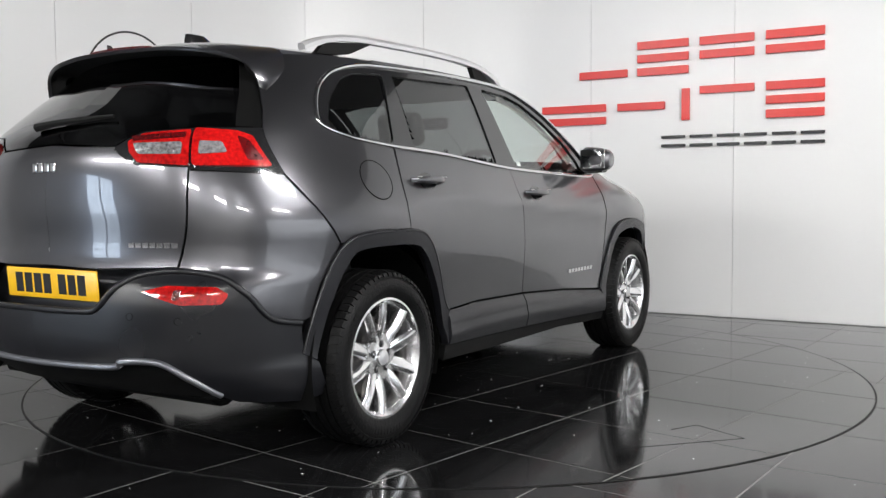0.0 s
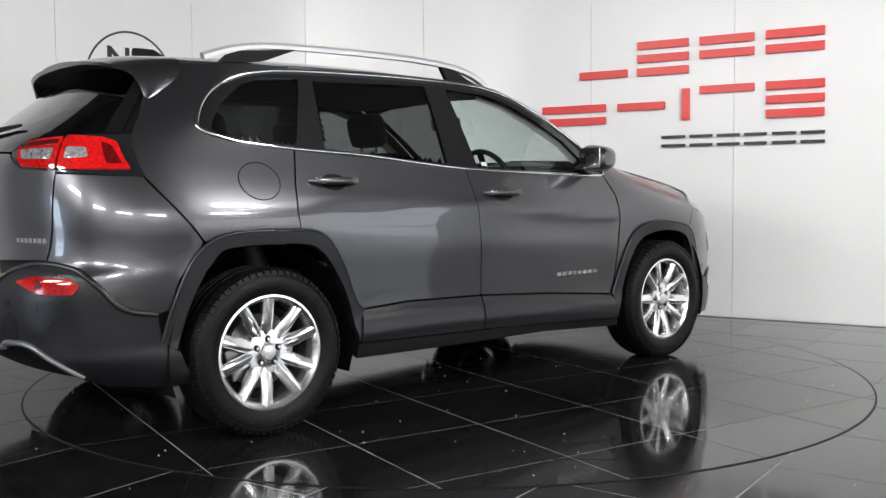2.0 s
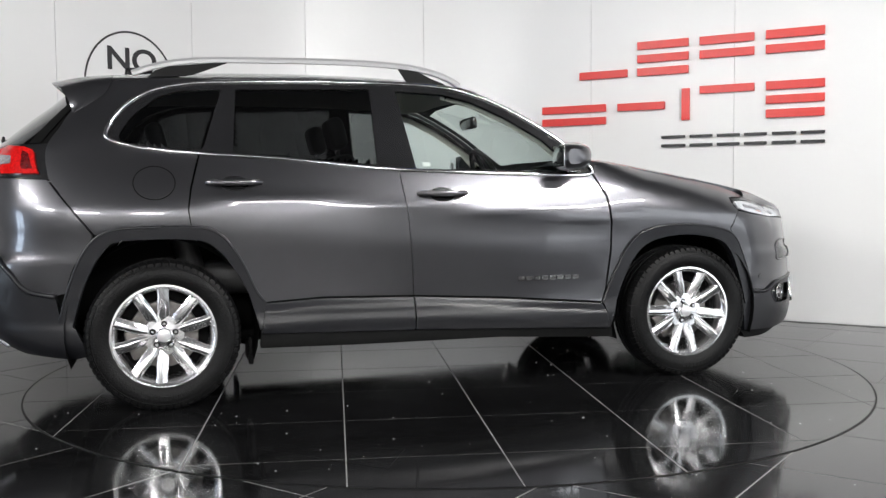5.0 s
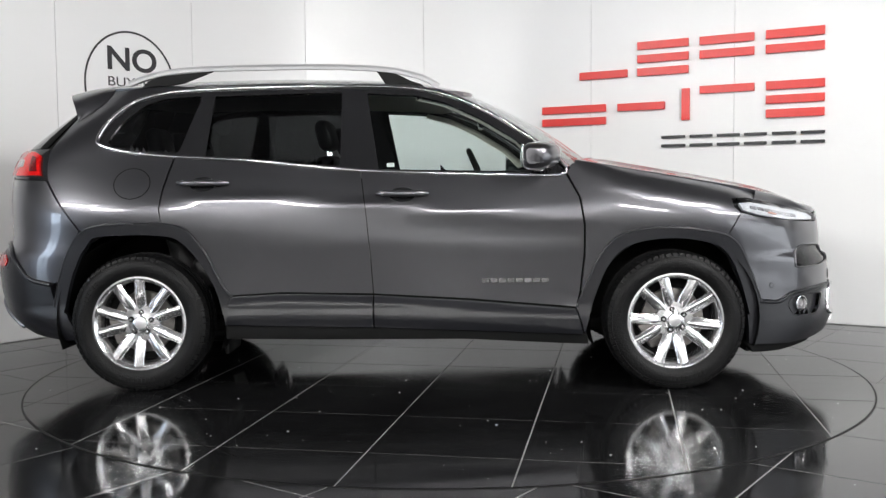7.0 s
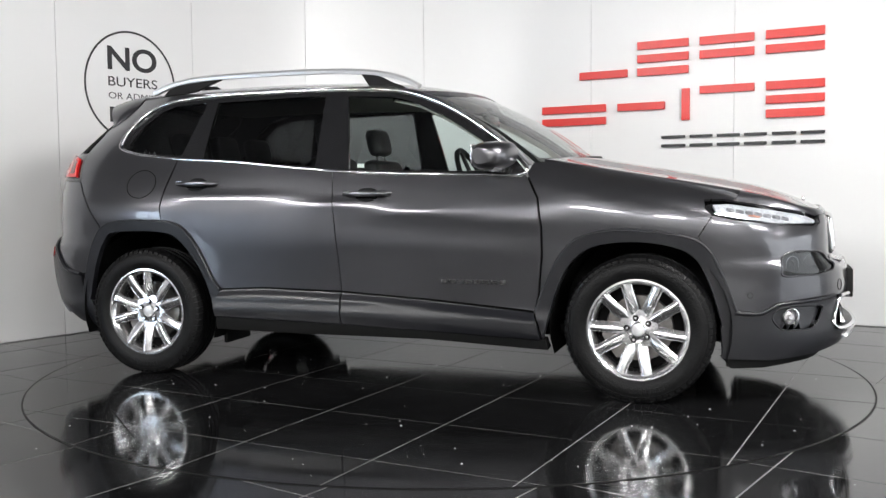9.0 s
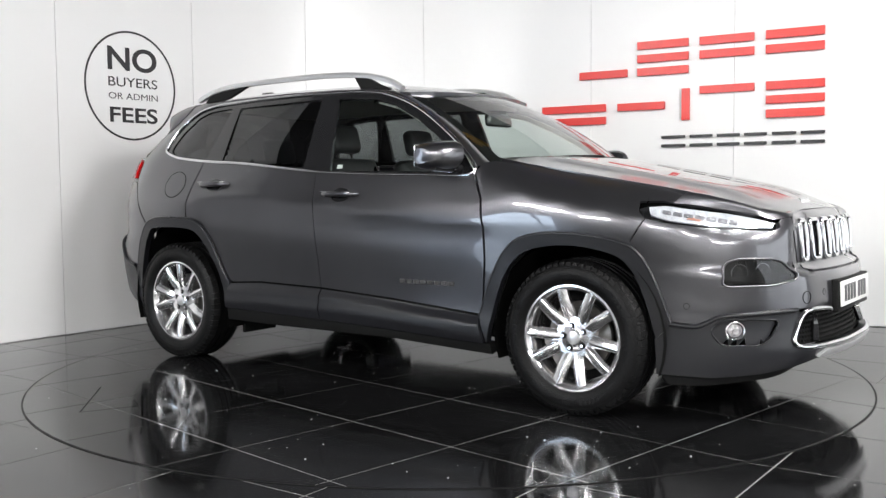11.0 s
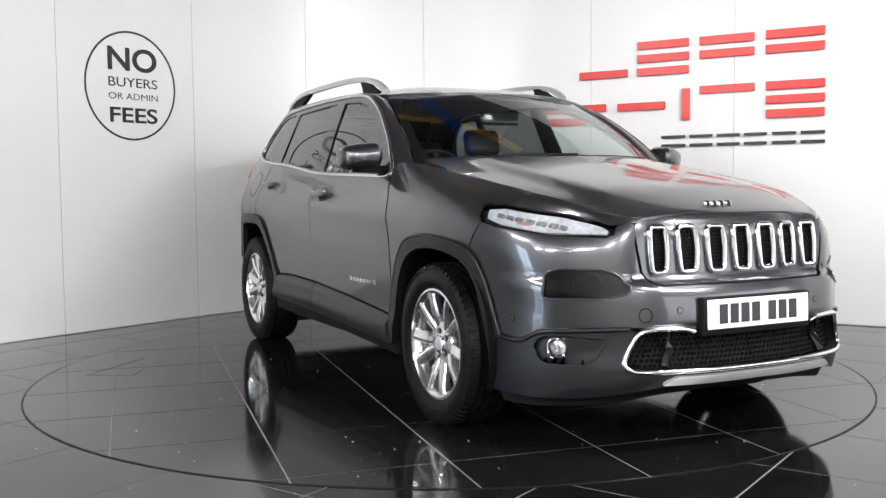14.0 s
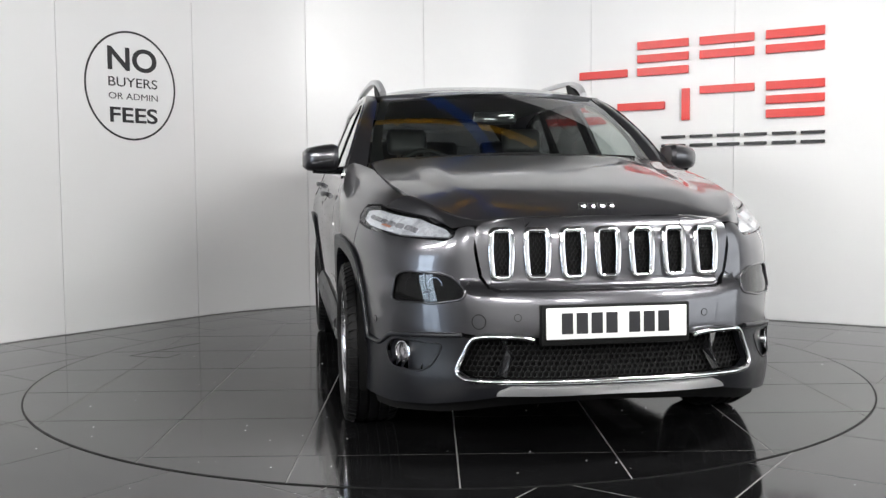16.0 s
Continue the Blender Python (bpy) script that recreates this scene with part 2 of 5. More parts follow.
# ---- shape of the car's skin: a plan outline wrapped round the car, and height profiles ----
def curve(keys):
    """A smooth curve without overshoot through (input, output) keys."""
    kx, ky = np.array([k[0] for k in keys], float), np.array([k[1] for k in keys], float)
    h, d = np.diff(kx), np.diff(ky) / np.diff(kx)
    m = np.zeros_like(kx)
    m[0], m[-1] = d[0], d[-1]
    for i in range(1, len(kx) - 1):
        if d[i - 1] * d[i] > 0:
            w1, w2 = 2 * h[i] + h[i - 1], h[i] + 2 * h[i - 1]
            m[i] = (w1 + w2) / (w1 / d[i - 1] + w2 / d[i])

    def value(v):
        v = min(max(v, kx[0]), kx[-1])
        i = min(max(int(np.searchsorted(kx, v)) - 1, 0), len(kx) - 2)
        t = (v - kx[i]) / h[i]
        return float(ky[i] * (1 + 2 * t) * (1 - t) ** 2 + h[i] * m[i] * t * (1 - t) ** 2
                     + ky[i + 1] * t * t * (3 - 2 * t) + h[i] * m[i + 1] * t * t * (t - 1))
    return value


def step(a, b, v):
    t = min(max((v - a) / (b - a), 0.0), 1.0)
    return t * t * (3 - 2 * t)


PLAN = [(2.34, 0), (2.335, .18), (2.31, .34), (2.262, .49), (2.168, .622), (2.045, .732), (1.88, .810), (1.67, .858), (1.35, .892),
        (.9, .906), (.4, .913), (0, .915), (-.6, .915), (-1.2, .908), (-1.55, .895), (-1.83, .858), (-2.03, .775), (-2.15, .64),
        (-2.22, .45), (-2.26, .22), (-2.27, 0)]
# densely sampled with arc length; s = 0 abeam of the middle, positive to the front
_p = np.array([(PLAN[0][0], -PLAN[1][1])] + PLAN + [(PLAN[-1][0], -PLAN[-2][1])])
_d = []
for _i in range(1, len(_p) - 2):
    for _t in np.linspace(0, 1, 24, endpoint=False):
        a, b, c, d = _p[_i - 1:_i + 3]
        _d.append(.5 * (2 * b + (c - a) * _t + (2 * a - 5 * b + 4 * c - d) * _t ** 2 + (3 * b - a - 3 * c + d) * _t ** 3))
_d.append(_p[-2])
_d = np.array(_d)[::-1]
PX, PY = _d[:, 0], np.maximum(_d[:, 1], 0)
PS = np.concatenate([[0], np.cumsum(np.hypot(np.diff(PX), np.diff(PY)))])
PS -= np.interp(0, PX, PS)
S_FRONT, S_REAR = PS[-1], PS[0]


def sx(x):
    """s of the plan point abeam at x."""
    return float(np.interp(x, PX, PS))


def sf(y):
    """s of the front point at y from the middle."""
    return float(np.interp(-abs(y), -PY[PX > 1.5], PS[PX > 1.5]))


def sr(y):
    """s of the rear point at y from the middle."""
    k = PX < -1.5
    return float(np.interp(abs(y), PY[k], PS[k]))


HALF = curve([(.12, .80), (.22, .865), (.30, .893), (.37, .900), (.43, .889), (.50, .893), (.62, .905), (.76, .919), (.87, .923),
              (.93, .915), (.99, .897), (1.09, .862), (1.2, .818), (1.35, .757), (1.5, .69), (1.6, .64), (1.7, .58)])
ROLL = curve([(-.4, .99), (-.22, 1.0), (-.14, .99), (-.09, .962), (-.05, .915), (-.02, .86), (0, .80), (.02, .70), (.05, .5)])
# height of the bonnet's edge along the car
EDGE = curve([(.7, 1.17), (.95, 1.145), (1.13, 1.115), (1.39, 1.07), (1.7, 1.012), (1.89, .965), (2.04, .905), (2.15, .85), (2.3, .74)])
NOSE = curve([(.12, -.25), (.2, -.12), (.27, -.035), (.33, -.004), (.37, -.014), (.42, -.030), (.46, -.032), (.5, -.02), (.6, -.025), (.65, -.04), (.675, -.10),
              (.75, -.106), (.86, -.122), (.897, -.138), (.92, -.166), (.97, -.25), (1.05, -.4), (1.3, -.7)])
TAIL = curve([(.15, .28), (.25, .16), (.33, .06), (.42, .0), (.5, -.02), (.6, -.025), (.68, -.008), (.74, .04), (.82, .055), (1.0, .045), (1.1, .05),
              (1.2, .085), (1.35, .24), (1.475, .40), (1.6, .53), (1.7, .62)])


CREASE = curve([(-1.3, .962), (-.9, .978), (-.6, .970), (-.18, .942), (.38, .892), (.9, .868)])


def skin(s, z):
    """The point of the car's outer skin, on its left (y > 0), at s round the plan and height z."""
    x, y = float(np.interp(s, PS, PX)), float(np.interp(s, PS, PY))
    k = step(.75, 1.2, x)
    h = HALF(z) / .915
    if k > 0:
        h = h * (1 - k) + k * (1 - (1 - ROLL(z - EDGE(min(x, 2.0)))) * step(.38, .66, y))
    # swelling over the wheels
    yy = y * h + .016 * math.exp(-((x - 1.35) / .42) ** 2 - ((z - .86) / .13) ** 2) + .02 * math.exp(-((x + 1.42) / .5) ** 2 - ((z - .93) / .16) ** 2)
    # the crease along the doors
    d = z - CREASE(x)
    yy += step(-1.3, -1.0, x) * step(1.1, .7, x) * (.0048 * math.exp(-(d / .026) ** 2) - .005 * math.exp(-((d + .085) / .065) ** 2))
    xx = x
    if x > 0:
        xx += NOSE(z) * step(1.55, 2.2, x) * (1 - .6 * step(.3, .62, y))
    else:
        xx += TAIL(z) * step(-1.1, -2.05, x)
    return np.array((xx, yy, z))


BONNET = curve([(.9, 1.195), (1.1, 1.152), (1.4, 1.098), (1.7, 1.043), (1.9, 1.0), (2.03, .965), (2.1, .942), (2.16, .915), (2.2, .885)])


def bonnet(x, y):
    """The bonnet's surface at (x, y)."""
    a = min(abs(y) / .74, 1.15)
    low = min(EDGE(x), BONNET(x) - .01)
    w = a ** 2.6
    z = BONNET(x) * (1 - w) + low * w
    z += .017 * step(.60, .47, abs(y) + .05 * step(1.2, 2.1, x)) * step(2.16, 1.85, x) * step(.9, 1.1, x)
    return np.array((x, y, z))


ROOF = curve([(-2.05, 1.565), (-1.9, 1.585), (-1.6, 1.612), (-1.2, 1.632), (-.7, 1.64), (-.3, 1.632), (0, 1.610), (.2, 1.578), (.34, 1.548)])


def roof(x, y):
    a = min(abs(y) / .67, 1.2)
    return np.array((x, y, ROOF(x) - (.085 - .03 * step(-.3, .3, x)) * a ** 2.8))


def screen(v, y):
    """The windscreen: v = 0 at the bonnet, 1 at the roof."""
    a = abs(y)
    bx, tx = 1.06 - .20 * (a / .74) ** 2, .34 - .11 * (a / .62) ** 2
    bz, tz = 1.135 - .02 * (a / .74) ** 2, 1.548 - .035 * (a / .62) ** 2
    return np.array((bx + (tx - bx) * v, y * (1 - .0 * v), bz + (tz - bz) * v + .035 * math.sin(math.pi * v)))
# ---- the setting: glossy black tiled floor, turntable, white panelled corner, hall behind ----
WALL_H = CEILING
LEFT_PANELS = 2      # the panelled wall ends a little past the turntable
L_DIR, R_DIR = Vector((.610, .792)), Vector((.855, -.518))
ARC_C, ARC_R = Vector((-.316, .947)), 2.147


def wall_run():
    """Points of the wall's foot from its near left end, round the bend, to its near right end, one a panel joint or bend step."""
    left = [Vector((-2.016, 2.257)) - L_DIR * (1.17 * k) for k in range(LEFT_PANELS, -1, -1)]
    a0, a1 = math.atan2(2.257 - ARC_C.y, -2.016 - ARC_C.x), math.atan2(2.783 - ARC_C.y, .797 - ARC_C.x)
    bend = [ARC_C + ARC_R * Vector((math.cos(a0 + (a1 - a0) * k / 30), math.sin(a0 + (a1 - a0) * k / 30))) for k in range(31)]
    start = Vector((2.202, 1.934))
    right = [start - R_DIR * 1.17] + [start + R_DIR * (1.17 * k) for k in range(0, 6)]
    return left, bend, right


def foot(p, q, inner):
    """The wall's inward normal for a run from p to q."""
    d = (q - p).normalized()
    n = Vector((d.y, -d.x))
    return n


def build_glowing_bay(p, d, n, u0, u1, top, k):
    """An open bay in the hall's wall, out of view, with a steel frame, and a glowing sheet for the day outside."""
    door = tagged(new("door_%d" % (k + 1)), "wide glazed hall door out of view, with dark frame and a glowing sheet for daylight", "door", kind="structure")
    way = Matrix(((d.x, n.x, 0, p.x), (d.y, n.y, 0, p.y), (0, 0, 1, 0), (0, 0, 0, 1)))
    posts = np.linspace(u0 + .04, u1 - .04, 3 if u1 - u0 < 4 else 5)
    for u in posts:
        bm = bmesh.new()
        box(bm, u - .035, u + .035, .05, .13, 0, top - .08, .004, m=way)
        part("door_post", bm, DOOR_FRAME, door)
    for z in (1.02, top - .04):
        bm = bmesh.new()
        box(bm, u0, u1, .06, .12, z - .035, z + .035, .004, m=way)
        part("door_rail", bm, DOOR_FRAME, door)
    # the east sheet (k 1) is an added fill without a known source
    bm = bmesh.new()
    box(bm, u0 - .5, u1 + .5, .75, .78, -.01, top + .5, m=way)
    tagged(part("backdrop_%d" % (k + 1), bm, EAST_FILL if k == 1 else YARD, smooth=False), "pale glowing sheet standing for daylight outside the hall door", "daylight", kind="structure")


def build_overhead():
    """Painted steel under the ceiling over the white corner."""
    for name, a, b, mat, label, w in (("steel_beam", (.45, 0, 3.62), (-.30, 2.0, 3.15), BLUE_STEEL, "blue painted slanting steel beam under the hall ceiling", .075),
                                      ("crane_rail", (-1.15, 1.2, 3.55), (1.1, .55, 3.68), YELLOW_STEEL, "yellow painted crane rail under the hall ceiling", .05)):
        beam = tagged(new(name), label, "beam")
        for y0, y1, z0, z1, piece in ((-w, w, -.09, -.075, "lower_flange"), (-.006, .006, -.075, .075, "web"), (-w, w, .075, .09, "upper_flange")):
            bm = bmesh.new()
            sweep(bm, [a, b], [(y0, z0), (y1, z0), (y1, z1), (y0, z1)])
            bmesh.ops.recalc_face_normals(bm, faces=bm.faces)
            part(piece, bm, mat, beam, smooth=False)
        for t in (.15, .85):
            c = Vector(a).lerp(Vector(b), t)
            bm = bmesh.new()
            box(bm, c.x - .02, c.x + .02, c.y - .02, c.y + .02, c.z + .09, CEILING, .003)
            part("hanger", bm, mat, beam)


def build_room():
    left, bend, right = wall_run()
    lines = left + bend[1:-1] + right
    runs = [[left[k], left[k + 1]] for k in range(LEFT_PANELS)]
    runs += [bend[0:11], bend[10:21], bend[20:31] + [right[0]] if (right[0] - bend[30]).dot(R_DIR) > .05 else bend[20:31]]
    runs += [[right[k], right[k + 1]] for k in range(6)]
    wall = tagged(new("wall_north"), "glossy white panelled showroom wall with a rounded corner", "wall", kind="structure")
    # backing wall behind the panels
    bm = bmesh.new()
    vs = []
    for k, p in enumerate(lines):
        a, b = lines[max(k - 1, 0)], lines[min(k + 1, len(lines) - 1)]
        d = (b - a).normalized()
        n = Vector((d.y, -d.x))
        q0, q1 = p - n * .010, p - n * .16
        vs.append([bm.verts.new((q0.x, q0.y, -.02)), bm.verts.new((q0.x, q0.y, WALL_H)), bm.verts.new((q1.x, q1.y, WALL_H)), bm.verts.new((q1.x, q1.y, -.02))])
    for a, b in zip(vs, vs[1:]):
        for j in range(4):
            bm.faces.new((a[j], a[(j + 1) % 4], b[(j + 1) % 4], b[j]))
    bm.faces.new(vs[0]), bm.faces.new(vs[-1][::-1])
    bmesh.ops.recalc_face_normals(bm, faces=bm.faces)
    part("backing", bm, SEAM, wall, smooth=False)
    for run in runs:
        pts = list(run)
        d0, d1 = (pts[1] - pts[0]).normalized(), (pts[-1] - pts[-2]).normalized()
        pts[0], pts[-1] = pts[0] + d0 * .0022, pts[-1] - d1 * .0022
        bm, rows = bmesh.new(), []
        for k, p in enumerate(pts):
            a, b = pts[max(k - 1, 0)], pts[min(k + 1, len(pts) - 1)]
            d = (b - a).normalized()
            n = Vector((d.y, -d.x))
            q = p - n * .012
            rows.append([bm.verts.new((p.x, p.y, .004)), bm.verts.new((p.x, p.y, WALL_H)), bm.verts.new((q.x, q.y, WALL_H)), bm.verts.new((q.x, q.y, .004))])
        for a, b in zip(rows, rows[1:]):
            for j in range(4):
                bm.faces.new((a[j], a[(j + 1) % 4], b[(j + 1) % 4], b[j]))
        bm.faces.new(rows[0]), bm.faces.new(rows[-1][::-1])
        bmesh.ops.recalc_face_normals(bm, faces=bm.faces)
        part("wall_panel", bm, PANEL, wall)
    # plain unseen walls that close the hall; the east and south ones are paler as fill
    ends = (left[0], right[-1])
    hall = [ends[1], Vector((9.5, -1.5)), Vector((8.0, -11.5)), Vector((-8.0, -11.5)), Vector((-9.5, -.3)), ends[0]]
    # 1: added to brighten the car's flank; 3: the yard mirrored in the tailgate
    doors = {1: (.7, 8.9, 2.6), 3: (5.3, 6.9, 2.3)}
    for k, (p, q) in enumerate(zip(hall, hall[1:])):
        d = (q - p).normalized()
        n, length = Vector((-d.y, d.x)), (q - p).length
        u0, u1, top = doors.get(k, (length, length, 0))
        bm = bmesh.new()
        for a, b, z0, z1 in ((0, u0, -.02, WALL_H), (u1, length, -.02, WALL_H), (u0, u1, top, WALL_H)):
            if b - a < .01:
                continue
            c = [p + d * a, p + d * b, p + d * b + n * .2, p + d * a + n * .2]
            lo, hi = [bm.verts.new((v.x, v.y, z0)) for v in c], [bm.verts.new((v.x, v.y, z1)) for v in c]
            for j in range(4):
                bm.faces.new((lo[j], lo[(j + 1) % 4], hi[(j + 1) % 4], hi[j]))
            bm.faces.new(lo[::-1]), bm.faces.new(hi)
        bmesh.ops.recalc_face_normals(bm, faces=bm.faces)
        tagged(part("wall_south_%d" % (k + 1), bm, PALE_HALL if k in (1, 2) else HALL, smooth=False), "plain grey hall wall behind the showroom floor", "wall", kind="structure")
        if top:
            build_glowing_bay(p, d, n, u0, u1, top, k)
    bm = bmesh.new()
    box(bm, -11, 11, -12.5, 6, CEILING, CEILING + .2)
    tagged(part("ceiling", bm, CEIL, smooth=False), "plain pale ceiling of the hall", "ceiling", kind="structure")


def fitting():
    """A twin tube fitting, hung under the ceiling and tilted towards the turntable (its own +y), with its light."""
    t = tagged(new("ceiling_light"), "white tilted twin tube fitting hung under the ceiling", "lamp", "tube fittings under the ceiling")
    tilt = pose(0, 0, 0, LAMP_TILT)
    bm = bmesh.new()
    box(bm, -.8, .8, -.17, .17, .03, .09, .01, m=tilt)
    part("housing", bm, STEEL, t)
    for y in (-.085, .085):
        bm = bmesh.new()
        sweep(bm, [tilt @ Vector((-.76, y, .008)), tilt @ Vector((.76, y, .008))], circle(.02, 12))
        part("tube", bm, TUBE, t)
    for x in (-.6, .6):
        bm = bmesh.new()
        sweep(bm, [(x, -.03, .05), (x, -.03, .475)], circle(.006, 6), up=(1, 0, 0))
        part("hanger", bm, STEEL, t)
    data = bpy.data.lights.new("tube_light", "AREA")
    data.shape, data.size, data.size_y, data.energy, data.color = "RECTANGLE", 1.5, .3, LAMP_WATTS, (1.0, .99, .978)
    lamp = new("tube_light", data)
    lamp.parent, lamp.matrix_basis = t, tilt @ pose(0, 0, -.03)
    return t


def build_lights():
    first = fitting()
    spots = [(-5.6, -4.2), (-5.8, -7.0), (-3.0, -9.0), (0, -9.8), (3.0, -9.0), (2.8, -3.2), (5.2, -5.2)]
    far_fill = [(-3.4, -7.6), (0, -7.4), (3.4, -7.6)]      # added, unseen fill: these face the hall's far wall to brighten it
    for k, (x, y) in enumerate(spots + far_fill):
        m = pose(x, y, CEILING - .475, 0, 0, 180 if (x, y) in far_fill else math.degrees(math.atan2(x, 1.5 - y)))
        if k == 0:
            first.matrix_basis = m
        else:
            copy_thing(first, m)


def slab(poly, z0, z1, bevel=.0015):
    """A thin flat piece with a chamfered top edge."""
    bm = bmesh.new()
    low, up, top = [bm.verts.new((x, y, z0)) for x, y in poly], [bm.verts.new((x, y, z1 - bevel)) for x, y in poly], None
    top = [bm.verts.new((x, y, z1)) for x, y in inset(poly, bevel)]
    n = len(poly)
    if len(top) != n:
        top = up
    for j in range(n):
        bm.faces.new((low[j], low[(j + 1) % n], up[(j + 1) % n], up[j]))
        if top is not up:
            bm.faces.new((up[j], up[(j + 1) % n], top[(j + 1) % n], top[j]))
    bm.faces.new(top)
    return bm


def build_floor():
    floor = tagged(new("floor"), "polished black tiled showroom floor with pale joints", "floor", kind="structure")
    bm = bmesh.new()
    box(bm, -11, 11, -12.5, 6, -.06, -.004)
    part("bed", bm, GROUT, floor, smooth=False)
    a, g = radians(54.8), .0022
    U, V = Vector((math.cos(a), math.sin(a))), Vector((math.sin(a), -math.cos(a)))
    size, shared = .598, None
    half = size / 2 - g
    near = []
    far_v, far_f = [], []
    for i in range(-22, 23):
        for j in range(-22, 23):
            c = U * (size * i - .06) + V * (size * j + .03)
            if abs(c.x) > 10 or not -12 < c.y < 5 or c.length < RADIUS - .55:
                continue
            if c.y > -3.6 and c.length < 5.0:
                near.append(c)
            else:
                k = len(far_v)
                for du, dv in ((-1, -1), (1, -1), (1, 1), (-1, 1)):
                    p = c + U * (half * du) + V * (half * dv)
                    far_v.append((p.x, p.y, -.003))
                far_f.append((k, k + 3, k + 2, k + 1))
    square = [(-half, -half), (half, -half), (half, half), (-half, half)]
    for c in near:
        m = pose(c.x, c.y, 0, 0, 0, 54.8)
        if shared is None:
            shared = part("tile", slab(square, -.007, -.003), TILE, floor, smooth=False, at=m)
        else:
            ob = new("tile", shared.data)
            ob.parent = floor
            ob.matrix_basis = m
    me = bpy.data.meshes.new("far_tiles")
    me.from_pydata(far_v, [], far_f)
    me.materials.append(TILE)
    ob = tagged(new("far_tiles", me), kind="stuff")
    ob.parent = floor


def build_turntable():
    t = tagged(new("turntable"), "round flush turntable paved with polished black tiles", "turntable")
    disc = [(RADIUS * math.cos(2 * math.pi * k / 128), RADIUS * math.sin(2 * math.pi * k / 128)) for k in range(128)]
    part("plate", slab([(x * .9985, y * .9985) for x, y in disc], -.0035, -.0012), GROUT, t, smooth=False)
    bm = bmesh.new()
    lathe(bm, [(RADIUS - .003, -.008), (RADIUS - .003, .0), (RADIUS + .005, .0), (RADIUS + .005, -.008)], 160)
    bmesh.ops.transform(bm, matrix=pose(0, 0, 0, 90), verts=bm.verts)
    for v in bm.verts:
        v.co.z = -.008 if abs(v.co.z) > .004 else -.0008
    bmesh.ops.recalc_face_normals(bm, faces=bm.faces)
    part("rim", bm, RIM_RING, t, "thin dark steel edge ring", smooth=False)
    a, size, g = radians(-10.2), .605, .0026
    U, V = Vector((math.cos(a), math.sin(a))), Vector((-math.sin(a), math.cos(a)))
    for i in range(-5, 5):
        for j in range(-5, 5):
            poly = []
            for du, dv in ((0, 0), (1, 0), (1, 1), (0, 1)):
                p = U * (size * (i + du) + (g if du == 0 else -g)) + V * (size * (j + dv) + (g if dv == 0 else -g))
                poly.append((p.x, p.y))
            # clip by the disc's edge
            for k in range(96):
                if not poly:
                    break
                n = Vector((math.cos(2 * math.pi * k / 96), math.sin(2 * math.pi * k / 96)))
                out = []
                for m in range(len(poly)):
                    p, q = Vector(poly[m - 1]), Vector(poly[m])
                    dp, dq = RADIUS - .0045 - p.dot(n), RADIUS - .0045 - q.dot(n)
                    if (dp >= 0) != (dq >= 0):
                        out.append(tuple(p + (q - p) * (dp / (dp - dq))))
                    if dq >= 0:
                        out.append(tuple(q))
                poly = out
            poly = [p for k, p in enumerate(poly) if (Vector(p) - Vector(poly[k - 1])).length > .004]
            if len(poly) > 2 and abs(area2(poly)) > .004:
                part("tile", slab(poly, -.002, 0, .0008), TILE, t, smooth=False)
    # an uneven cut joint in one tile
    bm = bmesh.new()
    sweep(bm, [(-1.2, -1.45, .0), (-.795, -1.85, .0), (-.672, -1.62, .0), (-.80, -1.55, .0)], [(-.003, -.0006), (.003, -.0006), (.003, .0006), (-.003, .0006)])
    part("cut_joint", bm, GAP, t, "uneven dark cut joint in a tile", smooth=False)
    return t


def specks(name, parent, count, seed, spread):
    """Small white crumbs on the polished floor."""
    rnd, bm, n = random.Random(seed), bmesh.new(), 0
    while n < count:
        x, y = spread(rnd)
        if x is None:
            continue
        s = .0012 + .0022 * rnd.random() ** 2
        g = bmesh.ops.create_icosphere(bm, subdivisions=1, radius=s)["verts"]
        a = rnd.random() * 6.28
        for v in g:
            u = v.co.copy()
            v.co = Vector((x + u.x * math.cos(a) * 1.5 - u.y * math.sin(a), y + u.x * math.sin(a) * 1.5 + u.y * math.cos(a), u.z * .6 + s * .5 + (0 if parent is table else -.003)))
        n += 1
    ob = tagged(part(name, bm, STEEL), "small white crumbs scattered on the black tiles", "debris", kind="stuff")
    return ob
# ---- the car: x forward, y to its left, wheels on z = 0 ----
def sz(x, z):
    """s at which the skin at height z lies at x."""
    a, b = S_REAR, 2.5
    for _ in range(40):
        m = (a + b) / 2
        if skin(m, z)[0] < x:
            a = m
        else:
            b = m
    return (a + b) / 2


def on_side(pts):
    """Outline points (x, z) on the car's flank as (s, z)."""
    return [(sz(x, z), z) for x, z in pts]


def smooth_line(pts, n=6):
    """An open line through the points, smoothed."""
    q = [Vector(p) for p in ([pts[0]] + list(pts) + [pts[-1]])]
    out = []
    for i in range(1, len(q) - 2):
        for k in range(n):
            t = k / n
            a, b, c, d = q[i - 1:i + 3]
            out.append(tuple(.5 * (2 * b + (c - a) * t + (2 * a - 5 * b + 4 * c - d) * t * t + (3 * b - a - 3 * c + d) * t ** 3)))
    return out + [tuple(q[-2])]


